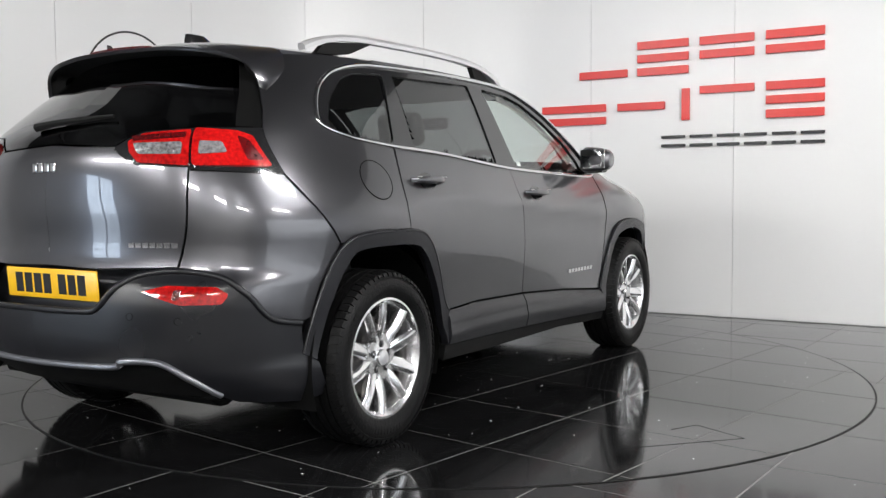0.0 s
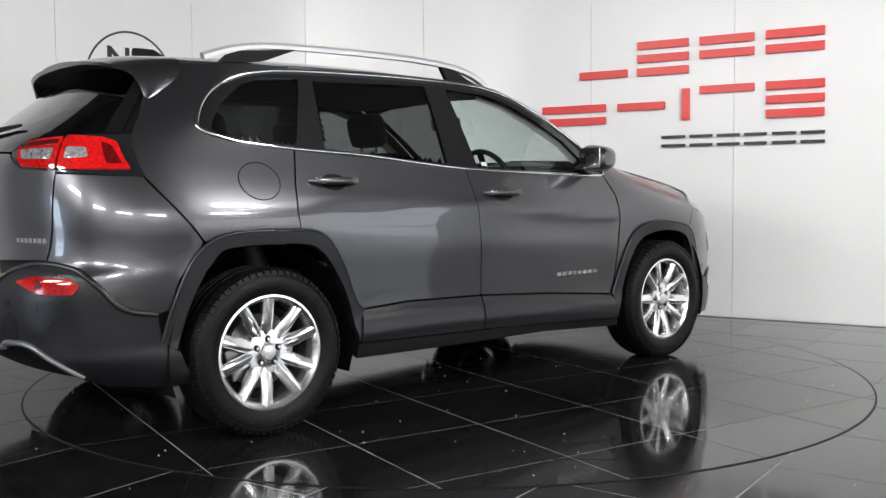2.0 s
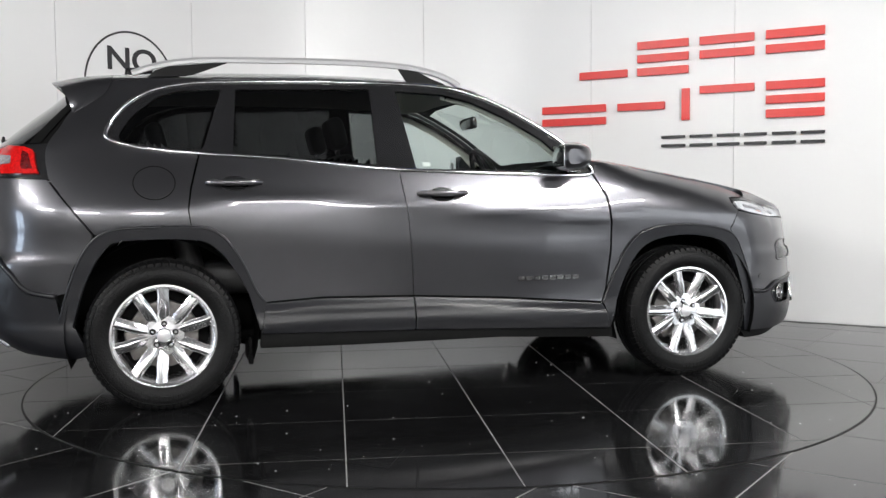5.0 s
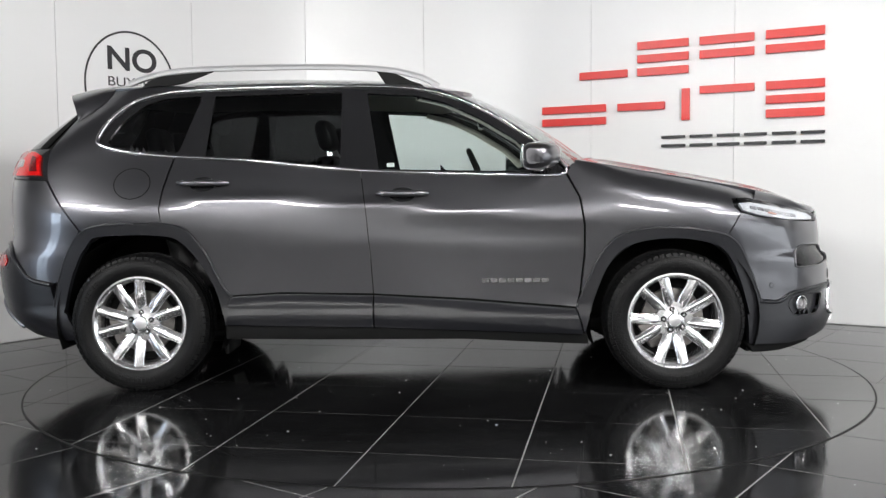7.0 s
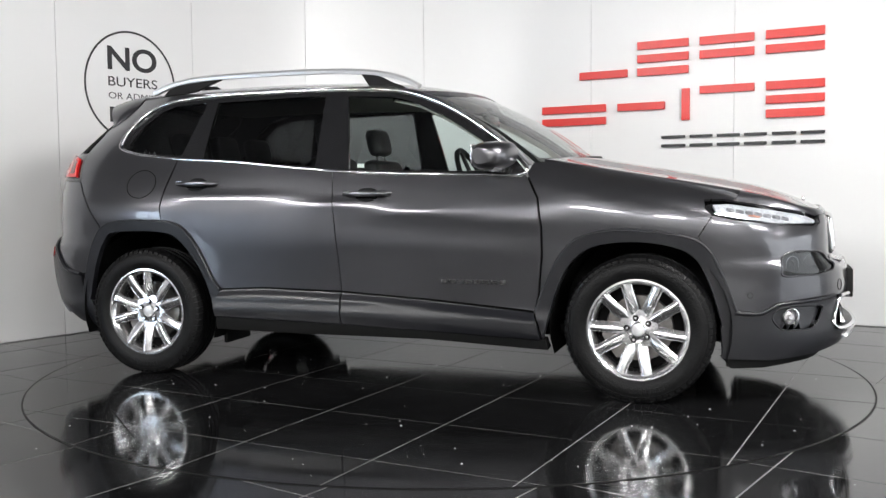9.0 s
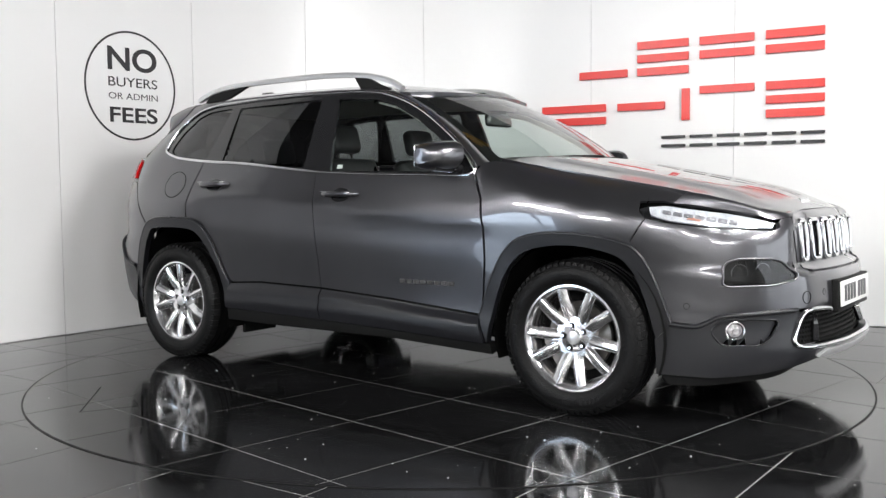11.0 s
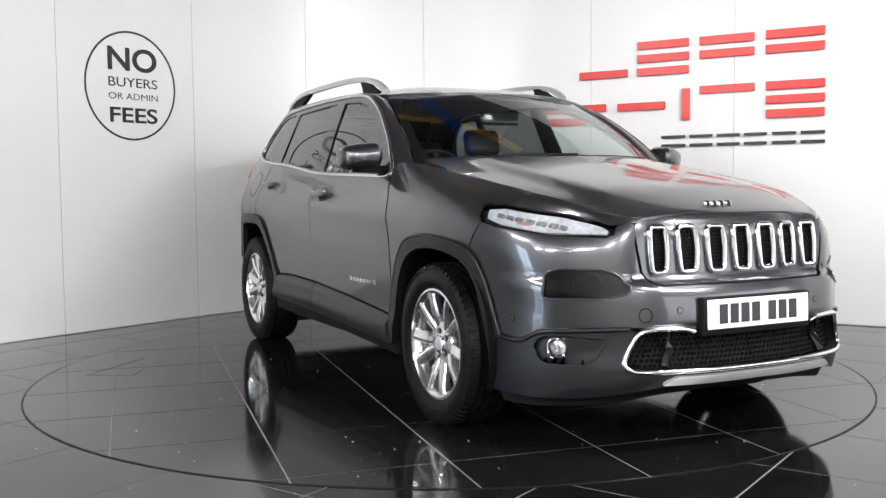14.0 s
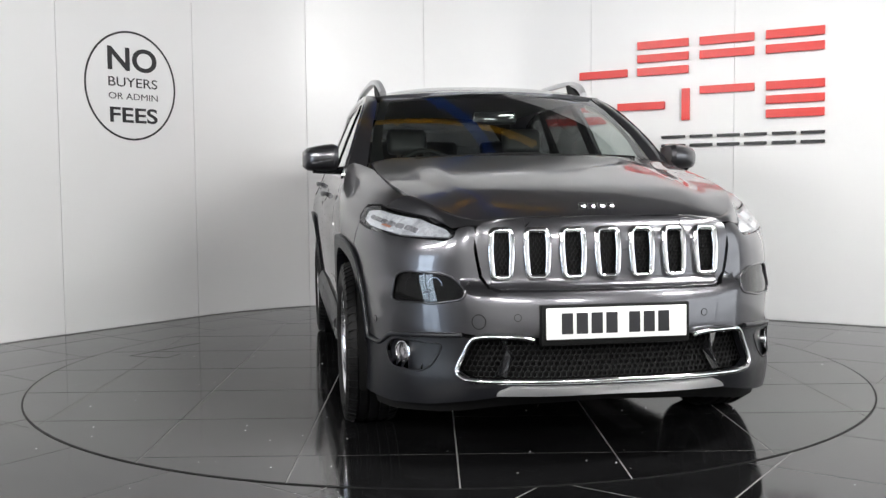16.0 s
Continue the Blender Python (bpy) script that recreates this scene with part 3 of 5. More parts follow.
def rod(name, path, radius, material, parent, label="", off=.004, sgn=(1,), fn=skin, closed=False, squash=1.0):
    """A slim moulding laid along (u, v) points of a surface."""
    bm = bmesh.new()
    for s in sgn:
        pts = [fn(u, v) for u, v in path]
        pts = [p + off * np.array((math.copysign(step(1.75, 2.15, abs(p[0])), p[0]), math.copysign(1 - step(1.75, 2.2, abs(p[0])), p[1] if p[1] else 1), 0)) for p in pts]
        sweep(bm, [Vector(p * np.array((1, s, 1))) for p in pts], circle(radius, 10), closed=closed, up=(1, 0, 0) if abs(pts[0][0]) > 1.8 else (0, 1, 0))
    bmesh.ops.recalc_face_normals(bm, faces=bm.faces)
    return part(name, bm, material, parent, label)


ARCH_R_OUT = [(-1.80, .43), (-1.765, .56), (-1.70, .72), (-1.62, .815), (-1.49, .85), (-1.21, .85), (-1.09, .815), (-1.0, .70), (-.925, .54), (-.88, .485)]
ARCH_R_IN = [(-1.745, .40), (-1.69, .59), (-1.60, .75), (-1.51, .795), (-1.21, .795), (-1.11, .755), (-1.03, .66), (-.96, .53), (-.905, .34)]
ARCH_F_OUT = [(.86, .415), (.91, .54), (.99, .70), (1.10, .79), (1.30, .815), (1.54, .79), (1.65, .74), (1.72, .62), (1.79, .44)]
ARCH_F_IN = [(.90, .29), (.95, .48), (1.02, .64), (1.13, .735), (1.33, .765), (1.53, .735), (1.62, .67), (1.68, .54), (1.73, .37)]
DLO = [(-1.43, 1.218), (-1.565, 1.255), (-1.585, 1.30), (-1.52, 1.405), (-1.40, 1.487), (-1.24, 1.528), (-1.04, 1.543), (-.64, 1.553), (-.27, 1.552),
       (.0, 1.541), (.18, 1.51), (.38, 1.432), (.58, 1.312), (.70, 1.22), (.81, 1.092), (.52, 1.086), (-.22, 1.113), (-.79, 1.168), (-1.17, 1.192)]


CLAD_TOP = curve([(-.90, .482), (-.62, .496), (-.16, .487), (.32, .458), (.87, .410)])


def clad_skin(s, z):
    """The skin with the door cladding's sloping ledge along its upper edge."""
    p = skin(s, z)
    return p + np.array((0, .026 * step(-.004, .05, CLAD_TOP(p[0]) - z) - .012 * step(.09, .16, CLAD_TOP(p[0]) - z), 0))


def build_body(car):
    both = (1, -1)
    for sg in both:
        S = (sg,)
        # doors
        f_door = sheet("front_door", on_side([(-.22, 1.107), (.3, 1.088), (.81, 1.082), (.87, .97), (.893, .83), (.893, .69), (.875, .50), (.857, .42), (.32, .465), (-.16, .493), (-.17, .67), (-.19, .89)]),
                       skin, PAINT, car, gap=.0022, sides=S, cell=.04)
        r_door = sheet("rear_door", on_side([(-1.17, 1.185), (-.79, 1.160), (-.22, 1.107), (-.19, .89), (-.17, .67), (-.16, .493), (-.62, .502), (-.88, .487), (-.925, .54), (-1.0, .70), (-1.09, .815), (-1.215, .85), (-1.225, .93), (-1.21, 1.03)]),
                       skin, PAINT, car, gap=.0022, sides=S, cell=.04)
        # front wing and rear quarter
        top = [(sx(x), EDGE(min(x, 2.0)) - .004 + .024 * step(1.7, 2.0, x)) for x in (2.08, 2.0, 1.9, 1.8, 1.7, 1.55, 1.4, 1.25, 1.13, 1.0, .9)]
        sheet("front_wing", on_side([(.815, 1.09), (.878, .97), (.90, .83), (.90, .69), (.882, .50), (.91, .54), (.99, .70), (1.10, .79), (1.30, .815), (1.54, .79), (1.645, .745), (1.62, .79), (1.68, .885)])
              + [(1.655, .915), (1.65, .955), (1.75, .957), (2.05, .912), (2.15, .893), (2.2, .90)] + top + [(.84, 1.14)], skin, PAINT, car, gap=.0015, sides=S, cell=.035)
        sheet("rear_quarter", on_side([(-1.215, .85), (-1.228, .93), (-1.215, 1.03), (-1.175, 1.19)] + DLO[0:6] + [(-1.1, 1.545), (-1.1, 1.562), (-1.35, 1.556), (-1.60, 1.548), (-1.70, 1.52), (-1.74, 1.41), (-1.80, 1.31), (-1.845, 1.24)])
              + [(-1.90, 1.12), (-1.885, 1.078), (-1.78, .95), (-1.675, .82)] + on_side([(-1.62, .815), (-1.49, .85)]), skin, PAINT, car, gap=.002, sides=S, cell=.04)
        # lower rear corner in body colour
        sheet("rear_corner", [(-1.89, 1.074), (-1.785, .95), (-1.682, .82)] + on_side([(-1.70, .72), (-1.765, .56)]) + [(-1.80, .545), (-1.92, .575), (-2.01, .66), (-2.13, .725), (-2.30, .753), (-2.29, .82), (-2.23, 1.088)],
              skin, PAINT, car, gap=.002, sides=S, cell=.04)
        # arches, door claddings, sill
        sheet("front_arch", on_side(smooth_line(ARCH_F_OUT, 4) + smooth_line(ARCH_F_IN, 4)[::-1]), skin, CLADDING, car, "grey plastic wheel arch moulding", off=.014, rim=.035, sides=S, cell=.035)
        sheet("rear_arch", on_side(smooth_line(ARCH_R_OUT, 4) + smooth_line(ARCH_R_IN, 4)[::-1]), skin, CLADDING, car, "grey plastic wheel arch moulding", off=.014, rim=.035, sides=S, cell=.035)
        sheet("door_cladding", on_side([(.855, .412), (.32, .458), (-.158, .487), (-.155, .325), (.40, .305), (.89, .285), (.875, .35)]), clad_skin, CLADDING, f_door, off=.004, rim=.02, sides=S, cell=.018, gap=.002)
        sheet("door_cladding", on_side([(-.162, .487), (-.62, .496), (-.885, .482), (-.905, .34), (-.159, .325)]), clad_skin, CLADDING, r_door, off=.004, rim=.02, sides=S, cell=.018, gap=.002)
        sheet("sill", on_side([(.91, .282), (.40, .30), (-.16, .32), (-.905, .335), (-.91, .268), (-.45, .262), (.3, .262), (.80, .235), (.92, .232)]), skin, BLACK, car, off=.002, rim=.05, sides=S, cell=.05)
        for line in (smooth_line(ARCH_F_OUT, 4), smooth_line(ARCH_R_OUT, 4)):
            rod("moulding_edge", on_side(line), .008, CLADDING, car, off=.008, sgn=S)
        # fuel flap
        if sg < 0:
            fl = [(-1.375 + .093 * math.cos(a), 1.055 + .077 * math.sin(a)) for a in np.linspace(0, 2 * math.pi, 28, endpoint=False)]
            rod("fuel_flap", on_side(fl), .0022, GAP, car, "round flush fuel flap outline", off=.0, sgn=S, closed=True)
            sheet("flap_lid", on_side(fl), skin, PAINT, car, off=.0015, rim=.004, sides=S, cell=.03, gap=.003)
        # window band, glass and chrome surround
        q_glass = rounded(on_side([(-1.515, 1.245), (-1.535, 1.275), (-1.46, 1.385), (-1.36, 1.462), (-1.25, 1.497), (-1.055, 1.510), (-1.155, 1.207)]), .03)
        r_glass = rounded(on_side([(-1.015, 1.190), (-.99, 1.507), (-.33, 1.522), (-.325, 1.138)]), .012)
        f_glass = rounded(on_side([(-.13, 1.118), (-.20, 1.515), (.05, 1.500), (.20, 1.463), (.38, 1.378), (.56, 1.267), (.66, 1.17), (.685, 1.10)]), .012)
        band = on_side(DLO)
        sheet("window_frame", keyhole(band, q_glass, r_glass, f_glass), skin, BLACK_GLOSS, car, "black gloss window pillars", off=-.002, rim=.02, sides=S, cell=.03)
        sheet("quarter_window", inset(q_glass, -.008), skin, PRIVACY, car, "dark tinted quarter glass", off=-.008, rim=0, sides=S, cell=.03)
        sheet("rear_window", inset(r_glass, -.008), skin, PRIVACY, r_door, "dark tinted side glass", off=-.008, rim=0, sides=S, cell=.03)
        sheet("front_window", inset(f_glass, -.008), skin, GLASS, f_door, "clear side glass", off=-.010, rim=0, sides=S, cell=.08)
        rod("window_trim", on_side(smooth_line(DLO + [DLO[0]], 4)[:-1]), .0095, CHROME, car, "chrome window surround", off=.002, sgn=S, closed=True, squash=.8)
        if sg < 0:
            sheet("window_label", on_side([(-.09, 1.134), (-.052, 1.133), (-.053, 1.153), (-.091, 1.154)]), skin, PLATE_WHITE, f_door, "small white window label", off=-.013, rim=.001, sides=S, cell=.05)
        # handles
        for d, hx, hz in ((f_door, -.01, .995), (r_door, -1.015, 1.055)):
            bm = bmesh.new()
            path = [skin(hx + k, hz)[:3] + np.array((0, .004 + .028 * (1 - (k / .13) ** 4), 0)) for k in np.linspace(-.13, .13, 13)]
            sweep(bm, [Vector(p * np.array((1, sg, 1))) for p in path], [(a * .55, b) for a, b in circle(.017, 10)], scale=[.55] + [1 - .35 * abs(k) ** 2 for k in np.linspace(-.9, .9, 11)] + [.55])
            bmesh.ops.recalc_face_normals(bm, faces=bm.faces)
            h = part("handle", bm, PAINT, d, "body-coloured handle with chrome strip")
            rod("handle_strip", [(hx + k, hz + .012) for k in np.linspace(-.115, .115, 9)], .0024, CHROME, h, off=.034, sgn=S)
            cup = [(hx + .065 * math.cos(a), hz - .006 + .036 * math.sin(a)) for a in np.linspace(0, 2 * math.pi, 20, endpoint=False)]
            sheet("handle_cup", cup, skin, BLACK_GLOSS, d, off=.0015, rim=.002, sides=S, cell=.03)
        # badge bars on the front door
        for k in range(8):
            x0 = .385 + k * .0425
            sheet("badge_bar", on_side([(x0, .548), (x0 + .034, .5475), (x0 + .034, .568), (x0, .5685)]), skin, CHROME, f_door, off=.006, rim=.006, sides=S, cell=.05)
        # roof side strip and front pillar
        low = [(-1.1, 1.553), (-.64, 1.561), (-.27, 1.560), (0, 1.549), (.18, 1.519), (.30, 1.475), (.45, 1.400), (.58, 1.322), (.70, 1.232), (.80, 1.12)]
        high = [roof(x, .645) for x in (-1.1, -.64, -.27, .0)] + [roof(.16, .63)] + [screen(v, .745 - .125 * v) for v in (.93, .72, .50, .28, .0)]
        bm, rows = bmesh.new(), []
        for (x, z), p in zip(low, high):
            a = np.array(skin(sz(x, z), z))
            row = []
            for k in range(5):
                t = k / 4
                q = a * (1 - t) + p * t + np.array((0, .45, .75)) * (.012 * math.sin(math.pi * t))
                row.append(bm.verts.new(q * np.array((1, sg, 1))))
            rows.append(row)
        for a, b in zip(rows, rows[1:]):
            for k in range(4):
                bm.faces.new((a[k], a[k + 1], b[k + 1], b[k]) if sg < 0 else (b[k], b[k + 1], a[k + 1], a[k]))
        part("front_pillar", bm, PAINT, car)
        # door mirror
        bm = bmesh.new()
        rows = []
        for t in np.linspace(0, 1, 9):
            y = .875 + .175 * t
            w, hgt = .128 * (1 - .45 * t ** 3) * (.86 if t == 0 else 1), .072 * (1 - .30 * t ** 2.5) * (.82 if t == 0 else 1)
            k = 1 if t < 1 else .75
            c = (.655 - .03 * t, 1.175 - .004 * t)
            rows.append([bm.verts.new((c[0] + w * k * (abs(math.cos(a)) ** .75) * (1 if math.cos(a) > 0 else -.52), y * sg, c[1] + .012 * math.cos(a) * (1 - t) + hgt * k * (abs(math.sin(a)) ** .8) * (1 if math.sin(a) > 0 else -1))) for a in np.linspace(0, 2 * math.pi, 24, endpoint=False)])
        for a, b in zip(rows, rows[1:]):
            for j in range(24):
                bm.faces.new((a[j], a[(j + 1) % 24], b[(j + 1) % 24], b[j]))
        bm.faces.new(rows[0]), bm.faces.new(rows[-1][::-1])
        bmesh.ops.recalc_face_normals(bm, faces=bm.faces)
        mir = part("door_mirror", bm, PAINT, car, "body-coloured door mirror on a black foot")
        bm = bmesh.new()
        sweep(bm, [(.70, .80 * sg, 1.115), (.68, .87 * sg, 1.112), (.66, .92 * sg, 1.118), (.655, 1.0 * sg, 1.118)], [(a * 1.7, b * .8) for a, b in circle(.026, 10)], scale=[1.3, 1.0, 1.1, .9])
        bmesh.ops.recalc_face_normals(bm, faces=bm.faces)
        part("mirror_foot", bm, BLACK_GLOSS, mir)
        bm = bmesh.new()
        box(bm, .580, .586, .885 if sg > 0 else -1.03, 1.03 if sg > 0 else -.885, 1.122, 1.228, .002)
        part("mirror_glass", bm, CHROME, mir)
        # roof rail
        bm = bmesh.new()
        path = smooth_line([(-1.47, .585, 1.585), (-1.36, .588, 1.622), (-1.2, .59, 1.65), (-.95, .593, 1.660), (-.45, .596, 1.662), (-.15, .596, 1.648), (0, .594, 1.625), (.10, .59, 1.594), (.17, .585, 1.555)], 5)
        sweep(bm, [(x, y * sg, z) for x, y, z in path], [(-.016, -.014), (.016, -.014), (.019, .002), (.012, .014), (-.012, .014), (-.019, .002)])
        bmesh.ops.recalc_face_normals(bm, faces=bm.faces)
        rail = part("roof_rail", bm, SATIN, car, "satin silver roof rail")
        for a, b in (((-1.40, 1.565), (-1.02, 1.645)), ((.12, 1.53), (-.16, 1.64))):
            bm = bmesh.new()
            d = 1 if a[0] < b[0] else -1
            pts = [(a[0], a[1]), (a[0] + d * .16, a[1] + .01), (a[0] + d * .22, a[1] + .02), (b[0], b[1]), (b[0] - d * .08, b[1] - .005), (a[0] + d * .10, a[1] + .055), (a[0] + d * .04, a[1] + .035)]
            f = [[bm.verts.new((x, (y0) * sg, z)) for x, z in pts] for y0 in (.578, .604)]
            for j in range(len(pts)):
                bm.faces.new((f[0][j], f[0][(j + 1) % len(pts)], f[1][(j + 1) % len(pts)], f[1][j]))
            bm.faces.new(f[0]), bm.faces.new(f[1][::-1])
            bmesh.ops.recalc_face_normals(bm, faces=bm.faces)
            part("rail_foot", bm, BLACK, rail, smooth=False)
        # dark liner behind the panels and wheel wells
        liner = on_side([(-1.90, .50), (-1.80, .43)] + ARCH_R_IN + [(-.9, .28), (.9, .26)] + ARCH_F_IN + [(1.79, .42), (1.95, .5)]) + [(2.35, .5), (2.35, .80), (2.0, .86), (1.7, .93), (1.4, 1.0)] + on_side([(.85, 1.06), (-.22, 1.08), (-1.17, 1.16), (-1.75, 1.18)])
        sheet("inner_shell", liner, skin, GAP, car, off=-.030, rim=0, sides=S, cell=.08)
        for wx, r in ((1.35, .425), (-1.35, .435)):
            bm, rows = bmesh.new(), []
            for a in np.linspace(radians(-20), radians(200), 25):
                rows.append([bm.verts.new((wx + r * math.cos(a), y * sg, .36 + r * math.sin(a))) for y in (.42, .87)])
            for a, b in zip(rows, rows[1:]):
                bm.faces.new((a[0], a[1], b[1], b[0]))
            hub = bm.verts.new((wx, .42 * sg, .36))
            for a, b in zip(rows, rows[1:]):
                bm.faces.new((a[0], b[0], hub))
            part("wheel_well", bm, GAP, car)


def build_top(car):
    both = (1, -1)
    # bonnet, folding down into the grille panel
    edge = [(.985, 0), (.985, .3), (.94, .55), (.87, .70), (1.0, .735), (1.3, .735), (1.6, .71), (1.8, .672), (1.92, .625), (2.01, .58), (2.09, .532), (2.14, .478), (2.165, .30), (2.18, 0)]
    hood = sheet("bonnet", edge, bonnet, PAINT, car, sides=both, gap=.0, cell=.045, rim=.03)
    g = [(S_FRONT, .655), (sf(.40), .655), (sf(.435), .665), (sf(.46), .70), (sf(.48), .80), (sf(.492), .84), (sf(.492), .878), (sf(.46), .896), (sf(.30), .909), (S_FRONT, .915), (S_FRONT, .869), (S_FRONT - .044, .869), (S_FRONT - .047, .79), (S_FRONT - .039, .694), (S_FRONT, .694)]
    slots = []
    for y in (0, .13, .26, .39):
        c = sf(y)
        w = .046
        slots.append([(c - w * 1.02, .875), (c - w * 1.08, .79), (c - w * .92, .688), (c + w * .92, .688), (c + w * 1.08, .79), (c + w * 1.02, .875)])
    holes = [rounded(inset(sl, .006), .012, 3) for sl in slots[1:]]
    mid = rounded(inset(slots[0], .006), .012, 3)
    sheet("grille_panel", keyhole(g, *holes), skin, PAINT, hood, sides=both, cell=.025, rim=.02, gap=.001, middle=S_FRONT)
    for n, sl in enumerate(slots):
        for sg in (both if n else (1,)):
            outer = rounded(sl, .020, 4)
            inner = rounded(inset(sl, .017), .012, 4)
            fn = skin
            if n == 0:
                # the middle slot is drawn across the centre line
                def fn(u, v):
                    p = skin(S_FRONT - abs(S_FRONT - u), v)
                    return p * np.array((1, 1 if u <= S_FRONT else -1, 1))
            fr = rod("grille_frame", rounded(inset(sl, .009), .018, 5), .0122, CHROME, hood, "chrome grille slot surround", off=.007, sgn=(sg,), fn=fn, closed=True)
            sheet("slot_back", outer, fn, BLACK, fr, off=-.016, rim=0, sides=(sg,), cell=.05)
            honeycomb("slot_mesh", inner, fn, fr, (sg,), .0088, -.004)
    # the bonnet's nose, rolling down to the grille panel
    pairs = [((2.18, 0), (S_FRONT, .915)), ((2.176, .15), (sf(.15), .914)), ((2.165, .30), (sf(.30), .908)), ((2.152, .42), (sf(.42), .896)), ((2.14, .478), (sf(.47), .885)),
             ((2.09, .532), (sf(.525), .886)), ((2.05, .557), (sf(.56), .882)), ((2.01, .58), (2.262, .875)), ((1.97, .602), (2.17, .895)), ((1.92, .627), (2.05, .914)), ((1.86, .652), (1.92, .934)), ((1.80, .674), (1.80, .948))]
    bm = bmesh.new()
    for sg in both:
        rows = []
        for (x, y), (s, z) in pairs:
            a, b = bonnet(x, y), skin(s, z)
            row = []
            for k in range(5):
                t = k / 4
                q = a * (1 - t) + b * t + np.array((.6, 0, .8)) * (.010 * math.sin(math.pi * t)) - np.array((0, 0, .001))
                row.append(bm.verts.new(q * np.array((1, sg, 1))))
            rows.append(row)
        for a, b in zip(rows, rows[1:]):
            for k in range(4):
                bm.faces.new((a[k], b[k], b[k + 1], a[k + 1]) if sg < 0 else (b[k], a[k], a[k + 1], b[k + 1]))
    bmesh.ops.remove_doubles(bm, verts=bm.verts, dist=.0005)
    bmesh.ops.recalc_face_normals(bm, faces=bm.faces)
    part("bonnet_nose", bm, PAINT, hood)
    # badge bars on the bonnet's lip
    for k in range(4):
        bm = bmesh.new()
        y = (k - 1.5) * .037
        box(bm, -.004, .004, -.015, .015, -.016, .016, .003)
        p = bonnet(2.105, 0)
        part("badge_bar", bm, CHROME, hood, at=Matrix.Translation((p[0], y, p[2] + .004)) @ pose(0, 0, 0, 0, -25))
    # windscreen with black border
    outline = [(v, .735 - .125 * v) for v in np.linspace(0, 1, 8)] + [(1, 0), (0, 0)]
    ws = sheet("windscreen", outline, screen, SCREEN_GLASS, car, "clear raked windscreen", sides=both, rim=0, cell=.09)
    border = [(0, 0), (0, .735)] + [(v, .735 - .125 * v) for v in np.linspace(.15, 1, 7)] + [(1, 0), (.95, 0), (.94, .45), (.90, .57), (.6, .617), (.30, .655), (.10, .66), (.10, 0)]
    sheet("screen_border", border, screen, BLACK, ws, sides=both, rim=0, cell=.07, off=-.004)
    # cowl and wipers
    bm = bmesh.new()
    sweep(bm, [(.90, -.70, 1.105), (1.02, -.45, 1.125), (1.06, 0, 1.132), (1.02, .45, 1.125), (.90, .70, 1.105)], [(a * 2.6, b) for a, b in circle(.022, 8)])
    bmesh.ops.recalc_face_normals(bm, faces=bm.faces)
    part("cowl", bm, BLACK, car)
    for y0, y1 in ((-.52, .08), (.02, .62)):
        bm = bmesh.new()
        sweep(bm, [screen(.045 + .02 * t, y0 + (y1 - y0) * t) + np.array((.012, 0, .016)) for t in np.linspace(0, 1, 8)], circle(.007, 6))
        bmesh.ops.recalc_face_normals(bm, faces=bm.faces)
        part("wiper", bm, BLACK, car)
    # roof
    outline = [(.36, 0), (.345, .3), (.30, .48), (.235, .60), (.16, .645), (0, .652), (-.6, .652), (-1.0, .640), (-1.25, .618), (-1.45, .588), (-1.56, .555), (-1.59, .42), (-1.605, .2), (-1.605, 0)]
    sheet("roof", outline, roof, PAINT, car, sides=both, cell=.06, rim=.02)
    # aerial fin
    bm = bmesh.new()
    rows = []
    for t in np.linspace(0, 1, 6):
        L, w = .105 * (1 - .50 * t ** 1.5), .040 * (1 - .6 * t)
        rows.append([bm.verts.new((-1.42 - .05 * t + L * math.cos(a), w * math.sin(a), 1.615 + .065 * t)) for a in np.linspace(0, 2 * math.pi, 16, endpoint=False)])
    for a, b in zip(rows, rows[1:]):
        for j in range(16):
            bm.faces.new((a[j], a[(j + 1) % 16], b[(j + 1) % 16], b[j]))
    bm.faces.new(rows[-1])
    part("aerial_fin", bm, BLACK_GLOSS, car)


def honeycomb(name, outline, fn, parent, sides, r, off):
    """A black honeycomb mesh that fills an outline."""
    us, vs = [p[0] for p in outline], [p[1] for p in outline]

    def inside(p):
        k = False
        for i in range(len(outline)):
            a, b = outline[i - 1], outline[i]
            if (a[1] > p[1]) != (b[1] > p[1]) and p[0] < (b[0] - a[0]) * (p[1] - a[1]) / (b[1] - a[1]) + a[0]:
                k = not k
        return k
    bm = bmesh.new()
    row, v = 0, min(vs)
    while v < max(vs) + r:
        u = min(us) + (r * .9 if row % 2 else 0)
        while u < max(us) + r:
            if inside((u, v)):
                for sg in sides:
                    f = np.array((1, sg, 1))
                    ring = []
                    for rr, o in ((r * 1.02, off), (r * .82, off), (r * .80, off - .007)):
                        ring.append([bm.verts.new((fn(u + rr * math.sin(a), v + rr * .95 * math.cos(a)) + np.array((o, 0, 0))) * f) for a in np.linspace(0, 2 * math.pi, 6, endpoint=False)])
                    for a, b in zip(ring, ring[1:]):
                        for j in range(6):
                            bm.faces.new((a[j], a[(j + 1) % 6], b[(j + 1) % 6], b[j]))
            u += r * 1.8
        v += r * 1.56
        row += 1
    bmesh.ops.recalc_face_normals(bm, faces=bm.faces)
    return part(name, bm, BLACK, parent, smooth=False)


